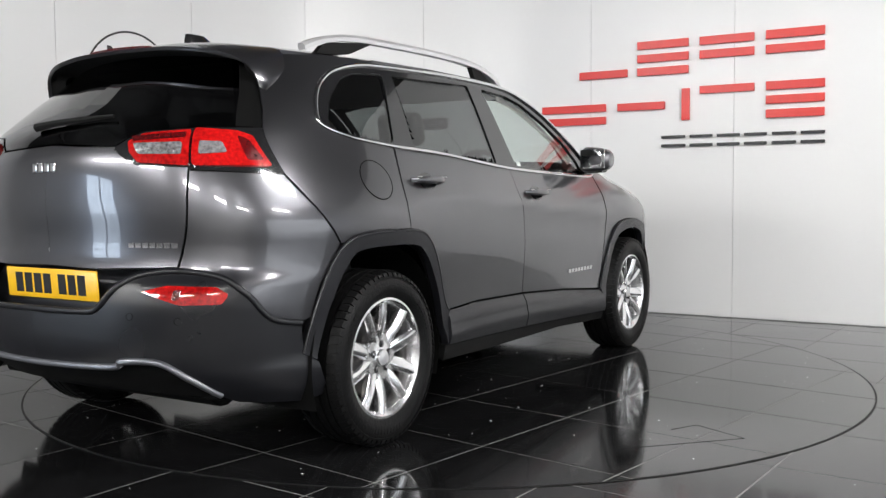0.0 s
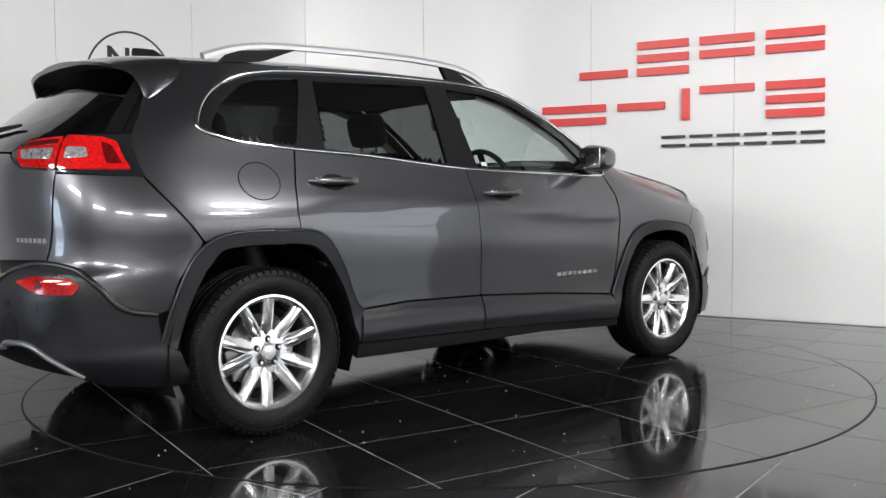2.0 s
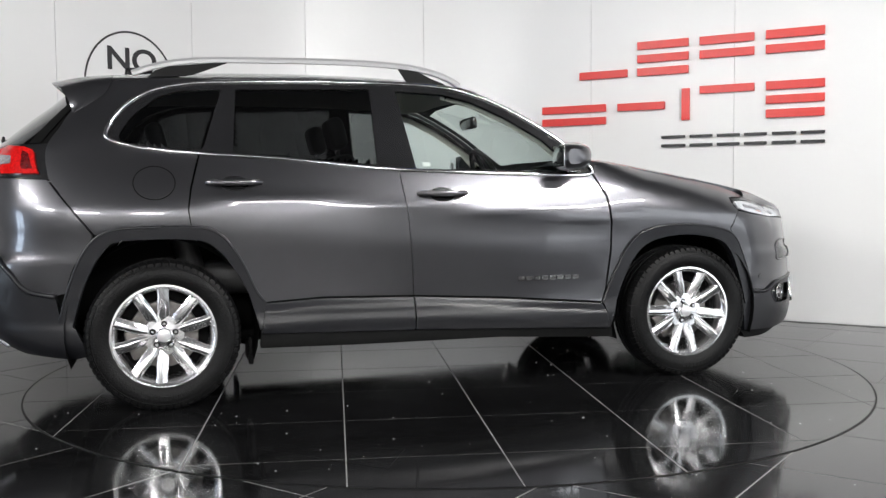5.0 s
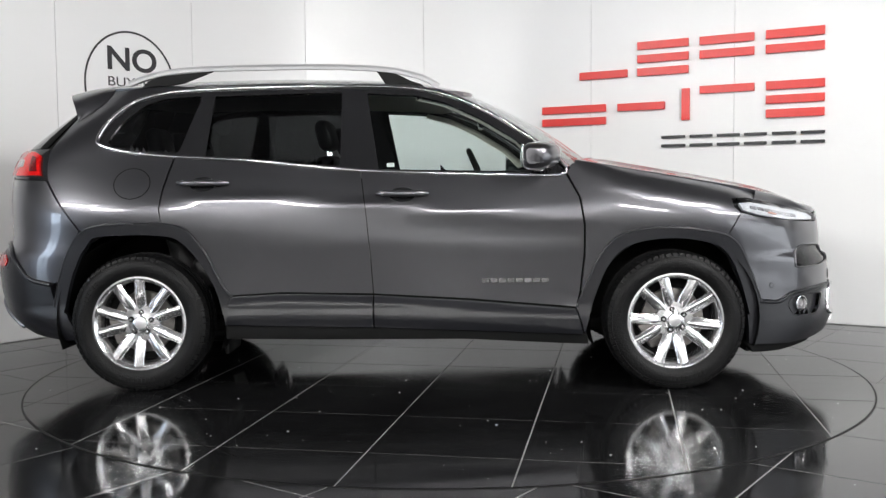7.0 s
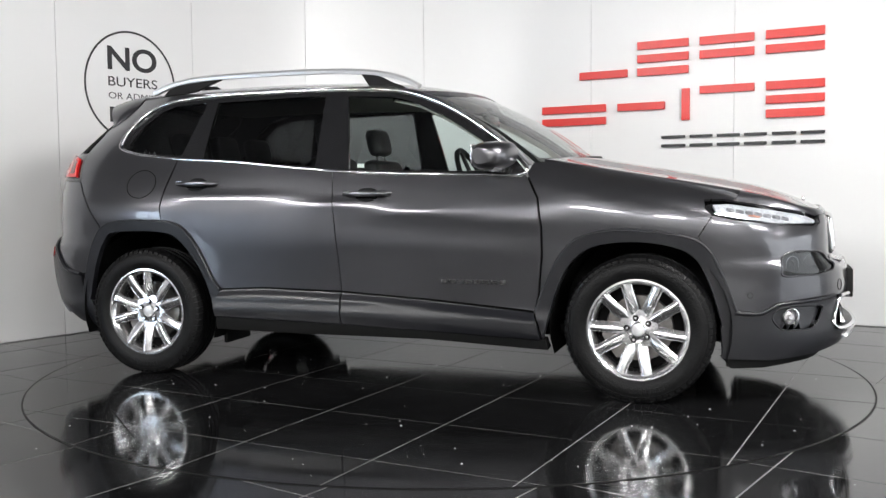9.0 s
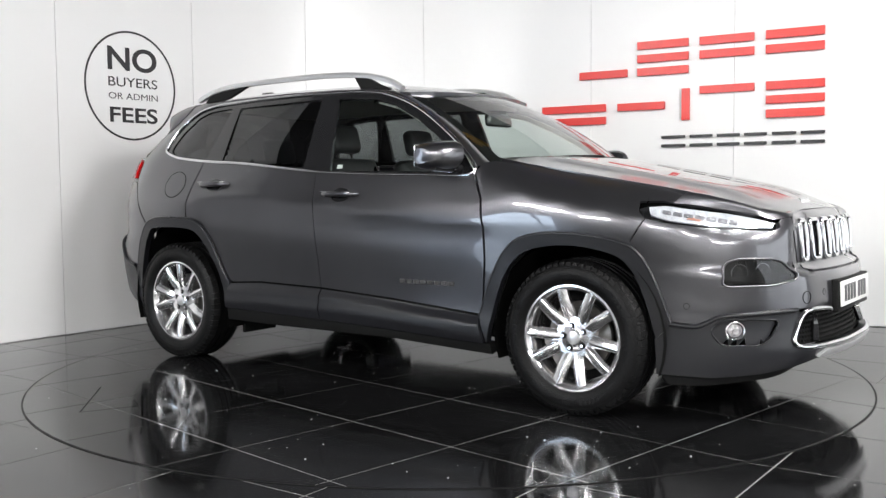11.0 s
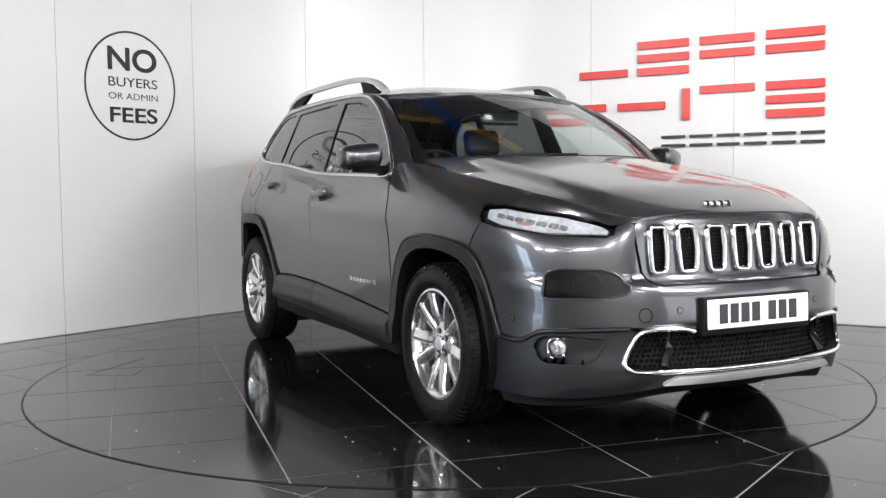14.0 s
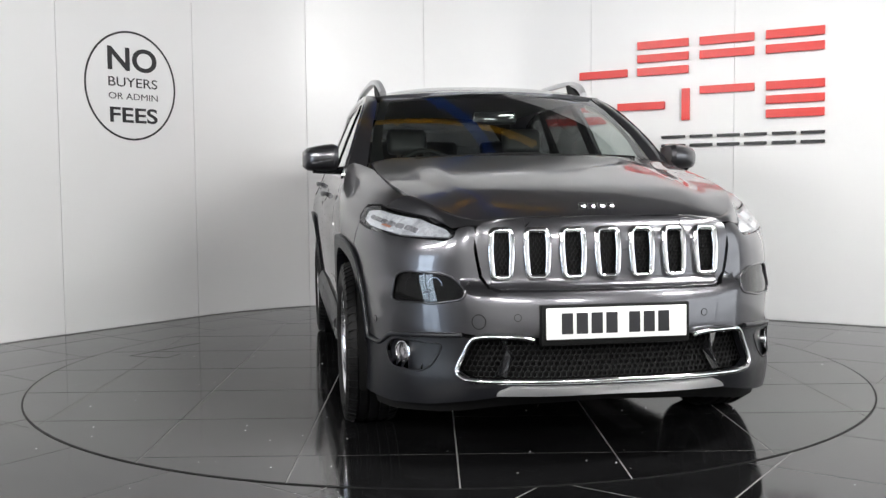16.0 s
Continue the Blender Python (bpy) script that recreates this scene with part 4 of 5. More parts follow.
def plate_bars(parent, material, at, height=.111):
    bm = bmesh.new()
    box(bm, -.006, .0, -.26, .26, -.0555, .0555, .004)
    p = part("number_plate", bm, material, parent, at=at)
    y = -.205
    for k in range(7):
        if k == 4:
            y += .03
        bm = bmesh.new()
        box(bm, 0, .0012, y, y + .042, -.037, .037)
        part("plate_bar", bm, INK, p, smooth=False)
        y += .0545
    return p


def parking_sensor(parent, u, z, sg, material, off):
    """A small round button sunk in the bumper."""
    disc = [(u + .011 * math.cos(a), z + .011 * math.sin(a)) for a in np.linspace(0, 2 * math.pi, 16, endpoint=False)]
    button = sheet("parking_sensor", disc, skin, material, parent, sides=(sg,), off=off, rim=.006, cell=.05)
    ring = [(u + .0125 * math.cos(a), z + .0125 * math.sin(a)) for a in np.linspace(0, 2 * math.pi, 16, endpoint=False)]
    rod("sensor_ring", ring, .0012, GAP, button, off=off - .001, sgn=(sg,), closed=True)


def build_front(car):
    both = (1, -1)
    lamp = rounded([(2.005, .612), (2.045, .698), (2.10, .716), (2.27, .712), (2.325, .694), (2.362, .655), (2.345, .622), (2.22, .602), (2.03, .599)], .022)
    fascia = [(1.69, .885), (1.625, .785), (1.655, .738), (1.72, .62), (1.795, .447), (1.90, .437), (1.96, .462), (2.0, .478), (2.34, .500), (2.58, .487), (S_FRONT, .487),
              (S_FRONT, .650), (sf(.41), .650), (sf(.445), .662), (sf(.47), .70), (sf(.49), .80), (sf(.49), .85), (sf(.50), .880), (sf(.53), .884), (sf(.57), .879), (2.290, .868), (2.298, .843), (2.265, .829), (2.0, .841), (1.78, .866)]
    bumper = sheet("front_bumper", keyhole(fascia, lamp), skin, PAINT, car, sides=both, cell=.035, gap=.0015, rim=.03, middle=S_FRONT)
    head = [(1.66, .940), (1.69, .950), (1.77, .949), (2.05, .912), (2.15, .897), (2.225, .884), (2.278, .864), (2.290, .845), (2.26, .833), (2.0, .845), (1.78, .870), (1.685, .893)]
    low = [(1.79, .432), (1.90, .425), (1.96, .450), (2.0, .468), (2.34, .492), (2.375, .482), (2.33, .41), (2.305, .368), (2.36, .343), (S_FRONT, .343), (S_FRONT, .285), (2.48, .28), (2.2, .232), (1.99, .215), (1.74, .222), (1.725, .37)]
    rod("bumper_edge", smooth_line([(1.79, .437), (1.90, .430), (1.96, .455), (2.0, .472), (2.10, .482), (2.34, .496)], 4), .010, CLADDING, car, off=.006, sgn=(1,))
    rod("bumper_edge", smooth_line([(1.79, .437), (1.90, .430), (1.96, .455), (2.0, .472), (2.10, .482), (2.34, .496)], 4), .010, CLADDING, car, off=.006, sgn=(-1,))
    fog = rounded([(1.958, .405), (1.985, .448), (2.04, .464), (2.26, .458), (2.215, .385), (2.16, .352), (2.0, .352)], .028)
    clad = sheet("lower_bumper", keyhole(low, fog), skin, CLADDING, car, "grey plastic lower bumper", sides=both, cell=.035, rim=.035, off=.006, middle=S_FRONT)
    intake = [(2.33, .485), (2.30, .37), (2.36, .33), (S_FRONT, .33), (S_FRONT, .50)]
    sheet("intake_back", intake, skin, GAP, clad, sides=both, off=-.07, rim=0, cell=.06)
    honeycomb("intake_mesh", [(2.40, .478), (2.345, .40), (2.335, .37), (2.38, .352), (S_FRONT, .352), (S_FRONT, .478)], skin, clad, both, .0118, -.035)
    for sg in both:
        bm = bmesh.new()
        sweep(bm, [Vector(skin(u, v) * np.array((1, sg, 1)) + np.array((-.018, 0, 0))) for u, v in ((2.50, .485), (2.52, .42), (2.49, .35))], [(-.012, -.012), (.012, -.012), (.012, .012), (-.012, .012)])
        bmesh.ops.recalc_face_normals(bm, faces=bm.faces)
        part("intake_divider", bm, BLACK_GLOSS, clad)
    chrome = [(2.60, .480), (2.55, .492), (2.42, .494), (2.375, .478), (2.345, .43), (2.315, .375), (2.325, .350), (2.37, .338), (2.5, .337), (2.7, .338), (S_FRONT, .338)]
    rod("intake_trim", smooth_line(chrome, 4), .0105, CHROME, clad, "chrome intake surround", off=.012, sgn=both)
    skid = [(2.48, .305), (2.52, .321), (S_FRONT, .321), (S_FRONT, .297), (2.47, .293)]
    sheet("skid_strip", skid, skin, SATIN, clad, "satin silver skid strip", sides=both, off=.020, rim=.03, cell=.04, middle=S_FRONT)
    sheet("lower_lip", [(1.74, .225), (1.99, .218), (2.2, .235), (2.46, .285), (S_FRONT, .288), (S_FRONT, .22), (2.4, .19), (1.99, .165), (1.80, .17)], skin, BLACK, clad, sides=both, off=-.03, rim=.04, cell=.06)
    for sg in both:
        S = (sg,)
        # slim upper lamp
        h = sheet("headlight", head, skin, LENS, car, "slim clear headlamp with black bezel", sides=S, off=.001, rim=0, cell=.03)
        sheet("lamp_bezel", inset(head, -.006), skin, BLACK_GLOSS, h, sides=S, off=-.030, rim=0, cell=.03)
        strip = [(1.695, .938), (1.77, .942), (2.05, .905), (2.15, .889), (2.22, .875), (2.266, .857), (2.262, .845), (2.0, .852), (1.79, .880), (1.71, .902)]
        sheet("reflector", strip, skin, REFLECTOR, h, sides=S, off=-.009, rim=.012, cell=.025)
        sheet("indicator", [(1.87, .884), (1.93, .874), (1.935, .882), (1.885, .892)], skin, AMBER, h, sides=S, off=-.006, rim=.005, cell=.03)
        for k in range(7):
            u = 1.76 + k * .048
            sheet("lamp_cell", rounded([(u, .922 - .15 * (u - 1.76)), (u + .04, .915 - .15 * (u - 1.76)), (u + .042, .900 - .15 * (u - 1.76)), (u, .907 - .15 * (u - 1.76))], .006, 2), skin, LAMP_CLEAR, h, sides=S, off=-.004, rim=.005, cell=.05)
        # main lamp pod
        pod = sheet("main_lamp", lamp, skin, SMOKED, car, "smoked main lamp in a black pod", sides=S, off=-.004, rim=0, cell=.04)
        sheet("pod_back", lamp, skin, BLACK_GLOSS, pod, sides=S, off=-.055, rim=-.050, cell=.04)
        for u, v, r in ((2.10, .655, .034), (2.215, .660, .032)):
            p = skin(u, v)
            bm = bmesh.new()
            lathe(bm, [(.0, -.004), (r * .5, .0), (r * .86, -.010), (r, .004), (r * 1.08, .004), (r * 1.1, -.03)], 24)
            e = skin(u + .01, v) - skin(u - .01, v)
            nrm = Vector((e[1] * -1, e[0], 0)).normalized()
            if nrm.x < 0:
                nrm = -nrm
            q = Vector(p) - nrm * .034
            m = Matrix.Translation((q.x, q.y * sg, q.z)) @ Vector((nrm.x, nrm.y * sg, 0)).to_track_quat("Y", "Z").to_matrix().to_4x4()
            bmesh.ops.recalc_face_normals(bm, faces=bm.faces)
            part("projector", bm, CHROME, pod, at=m)
        rod("pod_trim", lamp, .0045, PAINT, pod, off=.002, sgn=S, closed=True)
        # fog lamp in its recess
        rec = sheet("fog_recess", fog, skin, CLADDING, clad, sides=S, off=-.012, rim=-.016, cell=.03)
        p, e = skin(2.065, .412), skin(2.075, .412) - skin(2.055, .412)
        nrm = Vector((-e[1], e[0], 0)).normalized()
        nrm = nrm if nrm.x > 0 else -nrm
        q = Vector(p) - nrm * .004
        m = Matrix.Translation((q.x, q.y * sg, q.z)) @ Vector((nrm.x, nrm.y * sg, 0)).to_track_quat("Y", "Z").to_matrix().to_4x4()
        bm = bmesh.new()
        lathe(bm, [(.0, .004), (.012, .004), (.013, -.002), (.034, -.010), (.036, .004)], 28)
        bmesh.ops.recalc_face_normals(bm, faces=bm.faces)
        part("fog_lamp", bm, LAMP_CLEAR, clad, "round clear fog lamp", at=m)
        bm = bmesh.new()
        lathe(bm, [(.034, -.01), (.0345, .005), (.037, .007), (.041, .006), (.043, -.035)], 28)
        bmesh.ops.recalc_face_normals(bm, faces=bm.faces)
        part("fog_ring", bm, CHROME, clad, "thin chrome ring", at=m)
        rod("fog_trim", fog, .004, CLADDING, clad, off=.008, sgn=S, closed=True)
    for u, z in ((sf(.35), .560), (1.86, .515)):
        for sg in both:
            parking_sensor(bumper, u, z, sg, PAINT, .0015)
    # tow eye cover, plate holder and plate
    tow = [(sf(.485) + .026 * math.cos(a), .545 + .026 * math.sin(a)) for a in np.linspace(0, 2 * math.pi, 20, endpoint=False)]
    rod("tow_cover", tow, .0016, GAP, bumper, off=.001, sgn=(-1,), closed=True)
    bm = bmesh.new()
    box(bm, 2.29, 2.329, -.275, .275, .462, .605, .006)
    holder = part("plate_holder", bm, BLACK, bumper)
    plate_bars(holder, PLATE_WHITE, pose(2.337, 0, .541, 0, -2, 0))


def build_rear(car):
    both = (1, -1)
    gate = [(S_REAR, .752), (sr(.25), .745), (-2.305, .757), (-2.295, .82), (-2.235, 1.08), (-2.23, 1.10), (-2.43, 1.108), (-2.49, 1.135), (-2.55, 1.172), (S_REAR, 1.188)]
    tg = sheet("tailgate", gate, skin, PAINT, car, sides=both, gap=.002, cell=.04, rim=.02, middle=S_REAR)
    glass = [(S_REAR, 1.195), (-2.545, 1.180), (-2.44, 1.233), (-2.20, 1.245)] + on_side([(-1.875, 1.245), (-1.82, 1.32), (-1.75, 1.41), (-1.66, 1.52)]) + [(-2.3, 1.56), (S_REAR, 1.56)]
    sheet("rear_screen", glass, skin, DARK_SCREEN, tg, "dark tinted rear screen", sides=both, rim=.01, cell=.06, off=-.004, middle=S_REAR)
    # glass edges as matt black sheets: the dark they mirror is in the colour
    for sg in both:
        sheet("screen_surround", on_side([(-1.875, 1.245), (-1.82, 1.32), (-1.75, 1.41), (-1.66, 1.50), (-1.72, 1.50), (-1.82, 1.38), (-1.93, 1.245)]), skin, GAP, tg, sides=(sg,), rim=.0, cell=.05, off=-.001)
    for sg in both:
        sheet("tailgate_pillar", on_side([(-1.80, 1.24), (-1.92, 1.24), (-1.80, 1.42), (-1.70, 1.55), (-1.56, 1.572), (-1.60, 1.50), (-1.70, 1.38)]), skin, GAP, tg, sides=(sg,), rim=.01, cell=.05, off=-.008)
    # lamps
    lamp_in = rounded([(-2.475, 1.188), (-2.41, 1.215), (-2.225, 1.226), (-2.225, 1.103), (-2.42, 1.115), (-2.46, 1.15)], .012)
    lamp_out = rounded([(-2.215, 1.232), (-2.06, 1.222), (-2.0, 1.205), (-1.93, 1.10), (-2.0, 1.100), (-2.215, 1.103)], .012)
    dark = rounded([(-2.545, 1.172), (-2.43, 1.229), (-2.20, 1.240), (-1.955, 1.242), (-1.862, 1.072), (-2.22, 1.092), (-2.45, 1.108)], .015)
    for sg in both:
        S = (sg,)
        t = sheet("tail_light", dark, skin, BLACK_GLOSS, car, "red and clear tail lamp in a black bezel", sides=S, rim=.01, cell=.04, off=-.002)
        for o in (lamp_in, lamp_out):
            sheet("red_lens", o, skin, LAMP_RED, t, sides=S, rim=.014, cell=.03, off=.011)
        sheet("clear_lens", rounded([(-2.45, 1.18), (-2.25, 1.182), (-2.25, 1.140), (-2.42, 1.142)], .01), skin, LAMP_CLEAR, t, sides=S, rim=.004, cell=.03, off=.0135)
        sheet("clear_lens", rounded([(-2.19, 1.185), (-2.11, 1.182), (-2.09, 1.145), (-2.19, 1.14)], .01), skin, LAMP_CLEAR, t, sides=S, rim=.004, cell=.03, off=.0135)
        sheet("deep_lens", rounded([(-2.46, 1.205), (-2.24, 1.216), (-2.24, 1.198), (-2.45, 1.188)], .005), skin, LAMP_DEEP, t, sides=S, rim=.003, cell=.03, off=.0128)
        sheet("deep_lens", rounded([(-2.06, 1.205), (-2.015, 1.19), (-1.96, 1.12), (-2.02, 1.12)], .01), skin, LAMP_DEEP, t, sides=S, rim=.003, cell=.03, off=.0128)
        # reflector in the bumper
        rl = rounded([(-2.39, .675), (-2.30, .692), (-2.13, .688), (-2.085, .665), (-2.10, .633), (-2.24, .632), (-2.30, .648)], .012)
        pk = sheet("lamp_pocket", inset(rl, -.022), skin, CLADDING, car, sides=S, off=.007, rim=.01, cell=.04)
        sheet("rear_reflector", rl, skin, LAMP_RED, pk, "red fog lamp and reflector", sides=S, off=.012, rim=.01, cell=.03)
        sheet("reflector_bulb", rounded([(-2.27, .682), (-2.245, .682), (-2.245, .648), (-2.27, .648)], .008), skin, LAMP_DEEP, pk, sides=S, off=.0135, rim=.002, cell=.03)
    # bumper
    b = [(-1.79, .430), (-1.80, .54), (-1.92, .568), (-2.01, .652), (-2.13, .717), (-2.30, .743), (-2.44, .722), (-2.50, .68), (-2.56, .612), (-2.64, .600), (S_REAR, .600),
         (S_REAR, .40), (-2.51, .405), (-2.46, .425), (-2.31, .425), (-2.23, .365), (-2.18, .305), (-2.14, .275), (-1.91, .25), (-1.76, .27), (-1.745, .39)]
    bumper = sheet("rear_bumper", b, skin, CLADDING, car, "grey plastic rear bumper", sides=both, off=.006, rim=.03, cell=.04, middle=S_REAR)
    rod("bumper_edge", smooth_line([(-1.80, .545), (-1.92, .572), (-2.01, .655), (-2.13, .719), (-2.30, .744), (-2.44, .724), (-2.50, .684), (-2.56, .615), (-2.64, .603), (S_REAR, .603)], 4), .012, CLADDING, bumper, off=.005, sgn=both)
    for u, z in ((-2.24, .578), (-2.42, .592)):
        for sg in both:
            parking_sensor(bumper, u, z, sg, CLADDING, .0075)
    sheet("plate_recess", [(S_REAR, .80), (-2.36, .80), (-2.40, .56), (S_REAR, .56)], skin, CLADDING, bumper, sides=both, off=-.095, rim=0, cell=.05)
    trim = smooth_line([(S_REAR, .402), (-2.52, .410), (-2.47, .432), (-2.32, .432), (-2.24, .375), (-2.175, .305)], 5)
    rod("skid_trim", trim, .012, SKID, bumper, "satin silver lower trim", off=.010, sgn=both)
    sheet("lower_valance", [(S_REAR, .41), (-2.48, .42), (-2.30, .42), (-2.18, .30), (-2.2, .25), (S_REAR, .27)], skin, BLACK, bumper, sides=both, off=-.035, rim=0, cell=.06)
    plate_bars(bumper, PLATE_YELLOW, pose(-2.214, 0, .682, 0, 4, 180))
    # spoiler with high stop lamp
    edge_x = curve([(0, -1.875), (.2, -1.872), (.42, -1.852), (.58, -1.81), (.72, -1.775), (.87, -1.752), (1, -1.742)])
    edge_y = curve([(0, 0), (.2, .20), (.42, .40), (.58, .52), (.72, .583), (.87, .607), (1, .612)])
    edge_z = curve([(0, 1.572), (.2, 1.568), (.42, 1.550), (.58, 1.522), (.72, 1.480), (.87, 1.43), (1, 1.388)])
    seam_x = curve([(0, -1.60), (.2, -1.60), (.42, -1.585), (.58, -1.555), (.72, -1.585), (.87, -1.655), (1, -1.735)])
    top, under = bmesh.new(), bmesh.new()
    skin_rows, lining_rows = [], []
    for w in np.linspace(-1, 1, 49):
        k, sg = abs(w), 1 if w >= 0 else -1
        tail = np.array((edge_x(k), edge_y(k), edge_z(k)))
        side = step(.56, .74, k)
        fx = seam_x(k)
        fz = 1.555 - (k - .58) * .40
        on_roof = roof(fx, min(edge_y(k), .56)) + np.array((0, 0, .001))
        on_flank = skin(sz(fx, min(fz, 1.555)), min(fz, 1.555))
        head = on_roof * (1 - side) + (on_flank + np.array((0, .004, 0))) * side
        out = np.array((0, .9 * side, 1 - .8 * side))
        lip = tail + np.array((.010, -.012 * side, -.014 * (1 - side)))
        inner = np.array((-1.69, min(edge_y(k), .60) * .96, 1.515)) * (1 - side) + (tail + np.array((.045, -.06, 0))) * side
        flip = np.array((1, sg, 1))
        row = [head * (1 - t) + tail * t + out * .009 * math.sin(math.pi * t) for t in np.linspace(0, 1, 7)] + [tail + (lip - tail) * .5 + np.array((-.003, .002 * side, 0)), lip]
        skin_rows.append([top.verts.new(q * flip) for q in [head - out * .03] + row])
        lining_rows.append([under.verts.new(q * flip) for q in (lip, lip * .6 + inner * .4 + np.array((0, 0, .012)), inner)])
    for bm, rows in ((top, skin_rows), (under, lining_rows)):
        for a, c in zip(rows, rows[1:]):
            for j in range(len(a) - 1):
                bm.faces.new((a[j], a[j + 1], c[j + 1], c[j]))
        bmesh.ops.recalc_face_normals(bm, faces=bm.faces)
        for f in bm.faces:
            f.smooth = True
    sp = part("spoiler", top, PAINT, tg, "body-coloured roof spoiler")
    part("spoiler_lining", under, BLACK, tg)
    bm = bmesh.new()
    sweep(bm, [(-1.862 + .012 * (y / .17) ** 2 * .3, y, 1.5765 - .006 * (y / .17) ** 2) for y in np.linspace(-.17, .17, 9)], [(-.014, -.004), (.014, -.004), (.014, .003), (-.014, .003)])
    bmesh.ops.recalc_face_normals(bm, faces=bm.faces)
    part("stop_lamp", bm, LAMP_DEEP, tg)
    # rear wiper
    bm = bmesh.new()
    sweep(bm, [skin(sr(abs(y)) if y >= 0 else sr(-y), 1.26 + .03 * t) * np.array((1, 1 if y >= 0 else -1, 1)) + np.array((-.02, 0, 0)) for t, y in ((0, .16), (.4, .06), (.7, -.1), (1, -.28))], circle(.011, 8), scale=[1.5, 1.2, 1, .6])
    bmesh.ops.recalc_face_normals(bm, faces=bm.faces)
    part("rear_wiper", bm, BLACK, tg)
    # badges as plain bars
    for k in range(4):
        bm = bmesh.new()
        box(bm, -.004, .003, -.013, .013, -.018, .018, .003)
        p = skin(S_REAR, 1.105)
        part("badge_bar", bm, CHROME, tg, at=Matrix.Translation((p[0] - .003, .055 - k * .034, p[2])))
    for k in range(7):
        u = -2.50 + k * .028
        sheet("badge_bar", [(u, .822), (u + .022, .822), (u + .022, .84), (u, .84)], skin, CHROME, tg, sides=(-1,), off=.006, rim=.006, cell=.05)
    # mud flaps
    for x in (-.945, 1.755):
        for sg in both:
            bm = bmesh.new()
            box(bm, x - .012, x + .012, .62 * sg - .12, .62 * sg + .14, .165, .30, .008)
            part("mud_flap", bm, BLACK, car)
    # silencer and underside
    bm = bmesh.new()
    box(bm, -2.0, 2.0, -.62, .62, .265, .33, .02)
    part("underside", bm, GAP, car)
    bm = bmesh.new()
    sweep(bm, [(-1.85, -.5, .30), (-1.85, .5, .30)], circle(.09, 14))
    bmesh.ops.recalc_face_normals(bm, faces=bm.faces)
    part("silencer", bm, BLACK, car)


def build_cabin(car):
    bm = bmesh.new()
    box(bm, -.84, .84, -.78, .78, .30, .42)
    part("cabin_floor", bm, CLOTH, car, smooth=False)
    # door cards
    for sg in (1, -1):
        sheet("door_card", on_side([(.76, 1.085), (-.2, 1.10), (-1.17, 1.18), (-1.75, 1.20), (-1.72, .93), (-1.0, .90), (-.82, .5), (.74, .45)]), skin, DASH, car, off=-.075, rim=.04, sides=(sg,), cell=.15)
        sheet("pillar_lining", on_side([(.05, 1.500), (.20, 1.463), (.38, 1.378), (.56, 1.267), (.66, 1.17), (.71, 1.19), (.58, 1.295), (.38, 1.415), (.20, 1.495), (.06, 1.525)]), skin, LINING, car, off=-.05, rim=.01, sides=(sg,), cell=.05)
    sheet("headlining", [(.30, 0), (.26, .45), (.16, .60), (-.6, .61), (-1.5, .58), (-1.74, .4), (-1.74, 0)], roof, LINING, car, sides=(1, -1), off=-.045, rim=0, cell=.15)
    # dashboard
    bm = bmesh.new()
    sweep(bm, [(.70, y, 0) for y in (-.74, -.4, 0, .4, .74)], [(-.30, 1.10), (-.10, 1.115), (.10, 1.07), (.16, .98), (.10, .80), (.02, .60), (-.3, .60)], up=(0, 0, 1))
    bmesh.ops.recalc_face_normals(bm, faces=bm.faces)
    part("dashboard", bm, DASH, car)
    # steering wheel, on the car's right
    bm = bmesh.new()
    m = pose(.40, -.37, 1.055, 0, 66, 0)
    ring = [m @ Vector((.185 * math.cos(a), .185 * math.sin(a), 0)) for a in np.linspace(0, 2 * math.pi, 32, endpoint=False)]
    sweep(bm, ring, circle(.015, 8), closed=True, up=tuple(m.to_3x3() @ Vector((0, 0, 1))))
    for a in (0, 120, 240):
        box(bm, 0, .18, -.018, .018, -.008, .008, m=m @ pose(0, 0, 0, 0, 0, a + 180))
    bmesh.ops.recalc_face_normals(bm, faces=bm.faces)
    wheel = part("steering_wheel", bm, BLACK, car)
    bm = bmesh.new()
    lathe(bm, [(0, .03), (.05, .026), (.065, .0), (0, -.02)], 20)
    bmesh.ops.recalc_face_normals(bm, faces=bm.faces)
    part("horn_pad", bm, DASH, wheel, at=m @ pose(0, 0, 0, 90))
    # seats
    def seat(x, y, w, back_h, name):
        bm = bmesh.new()
        box(bm, x - .25, x + .27, y - w, y + w, .50, .66, .05, seg=3)
        s = part(name, bm, CLOTH, car)
        bm = bmesh.new()
        box(bm, -.06, .06, -w + .01, w - .01, 0, back_h, .05, m=pose(x - .27, y, .56, 0, -16, 0), seg=3)
        part("backrest", bm, CLOTH, s)
        n = 1 if w < .4 else 3
        for k in range(n):
            yy = y + (0 if n == 1 else (k - 1) * .42)
            bm = bmesh.new()
            box(bm, -.045, .045, -.125, .125, back_h + .03, back_h + .20, .04, m=pose(x - .27, yy, .56, 0, -14, 0), seg=3)
            part("headrest", bm, CLOTH, s)
            for d in (-.06, .06):
                bm = bmesh.new()
                a = pose(x - .27, yy + d, .56, 0, -15, 0)
                sweep(bm, [a @ Vector((0, 0, back_h - .02)), a @ Vector((0, 0, back_h + .06))], circle(.006, 6), up=(1, 0, 0))
                part("headrest_post", bm, CHROME, s)
    seat(.0, -.37, .26, .66, "front_seat")
    seat(.0, .37, .26, .66, "front_seat")
    seat(-.92, 0, .62, .62, "rear_seat")
    # rear-view mirror
    bm = bmesh.new()
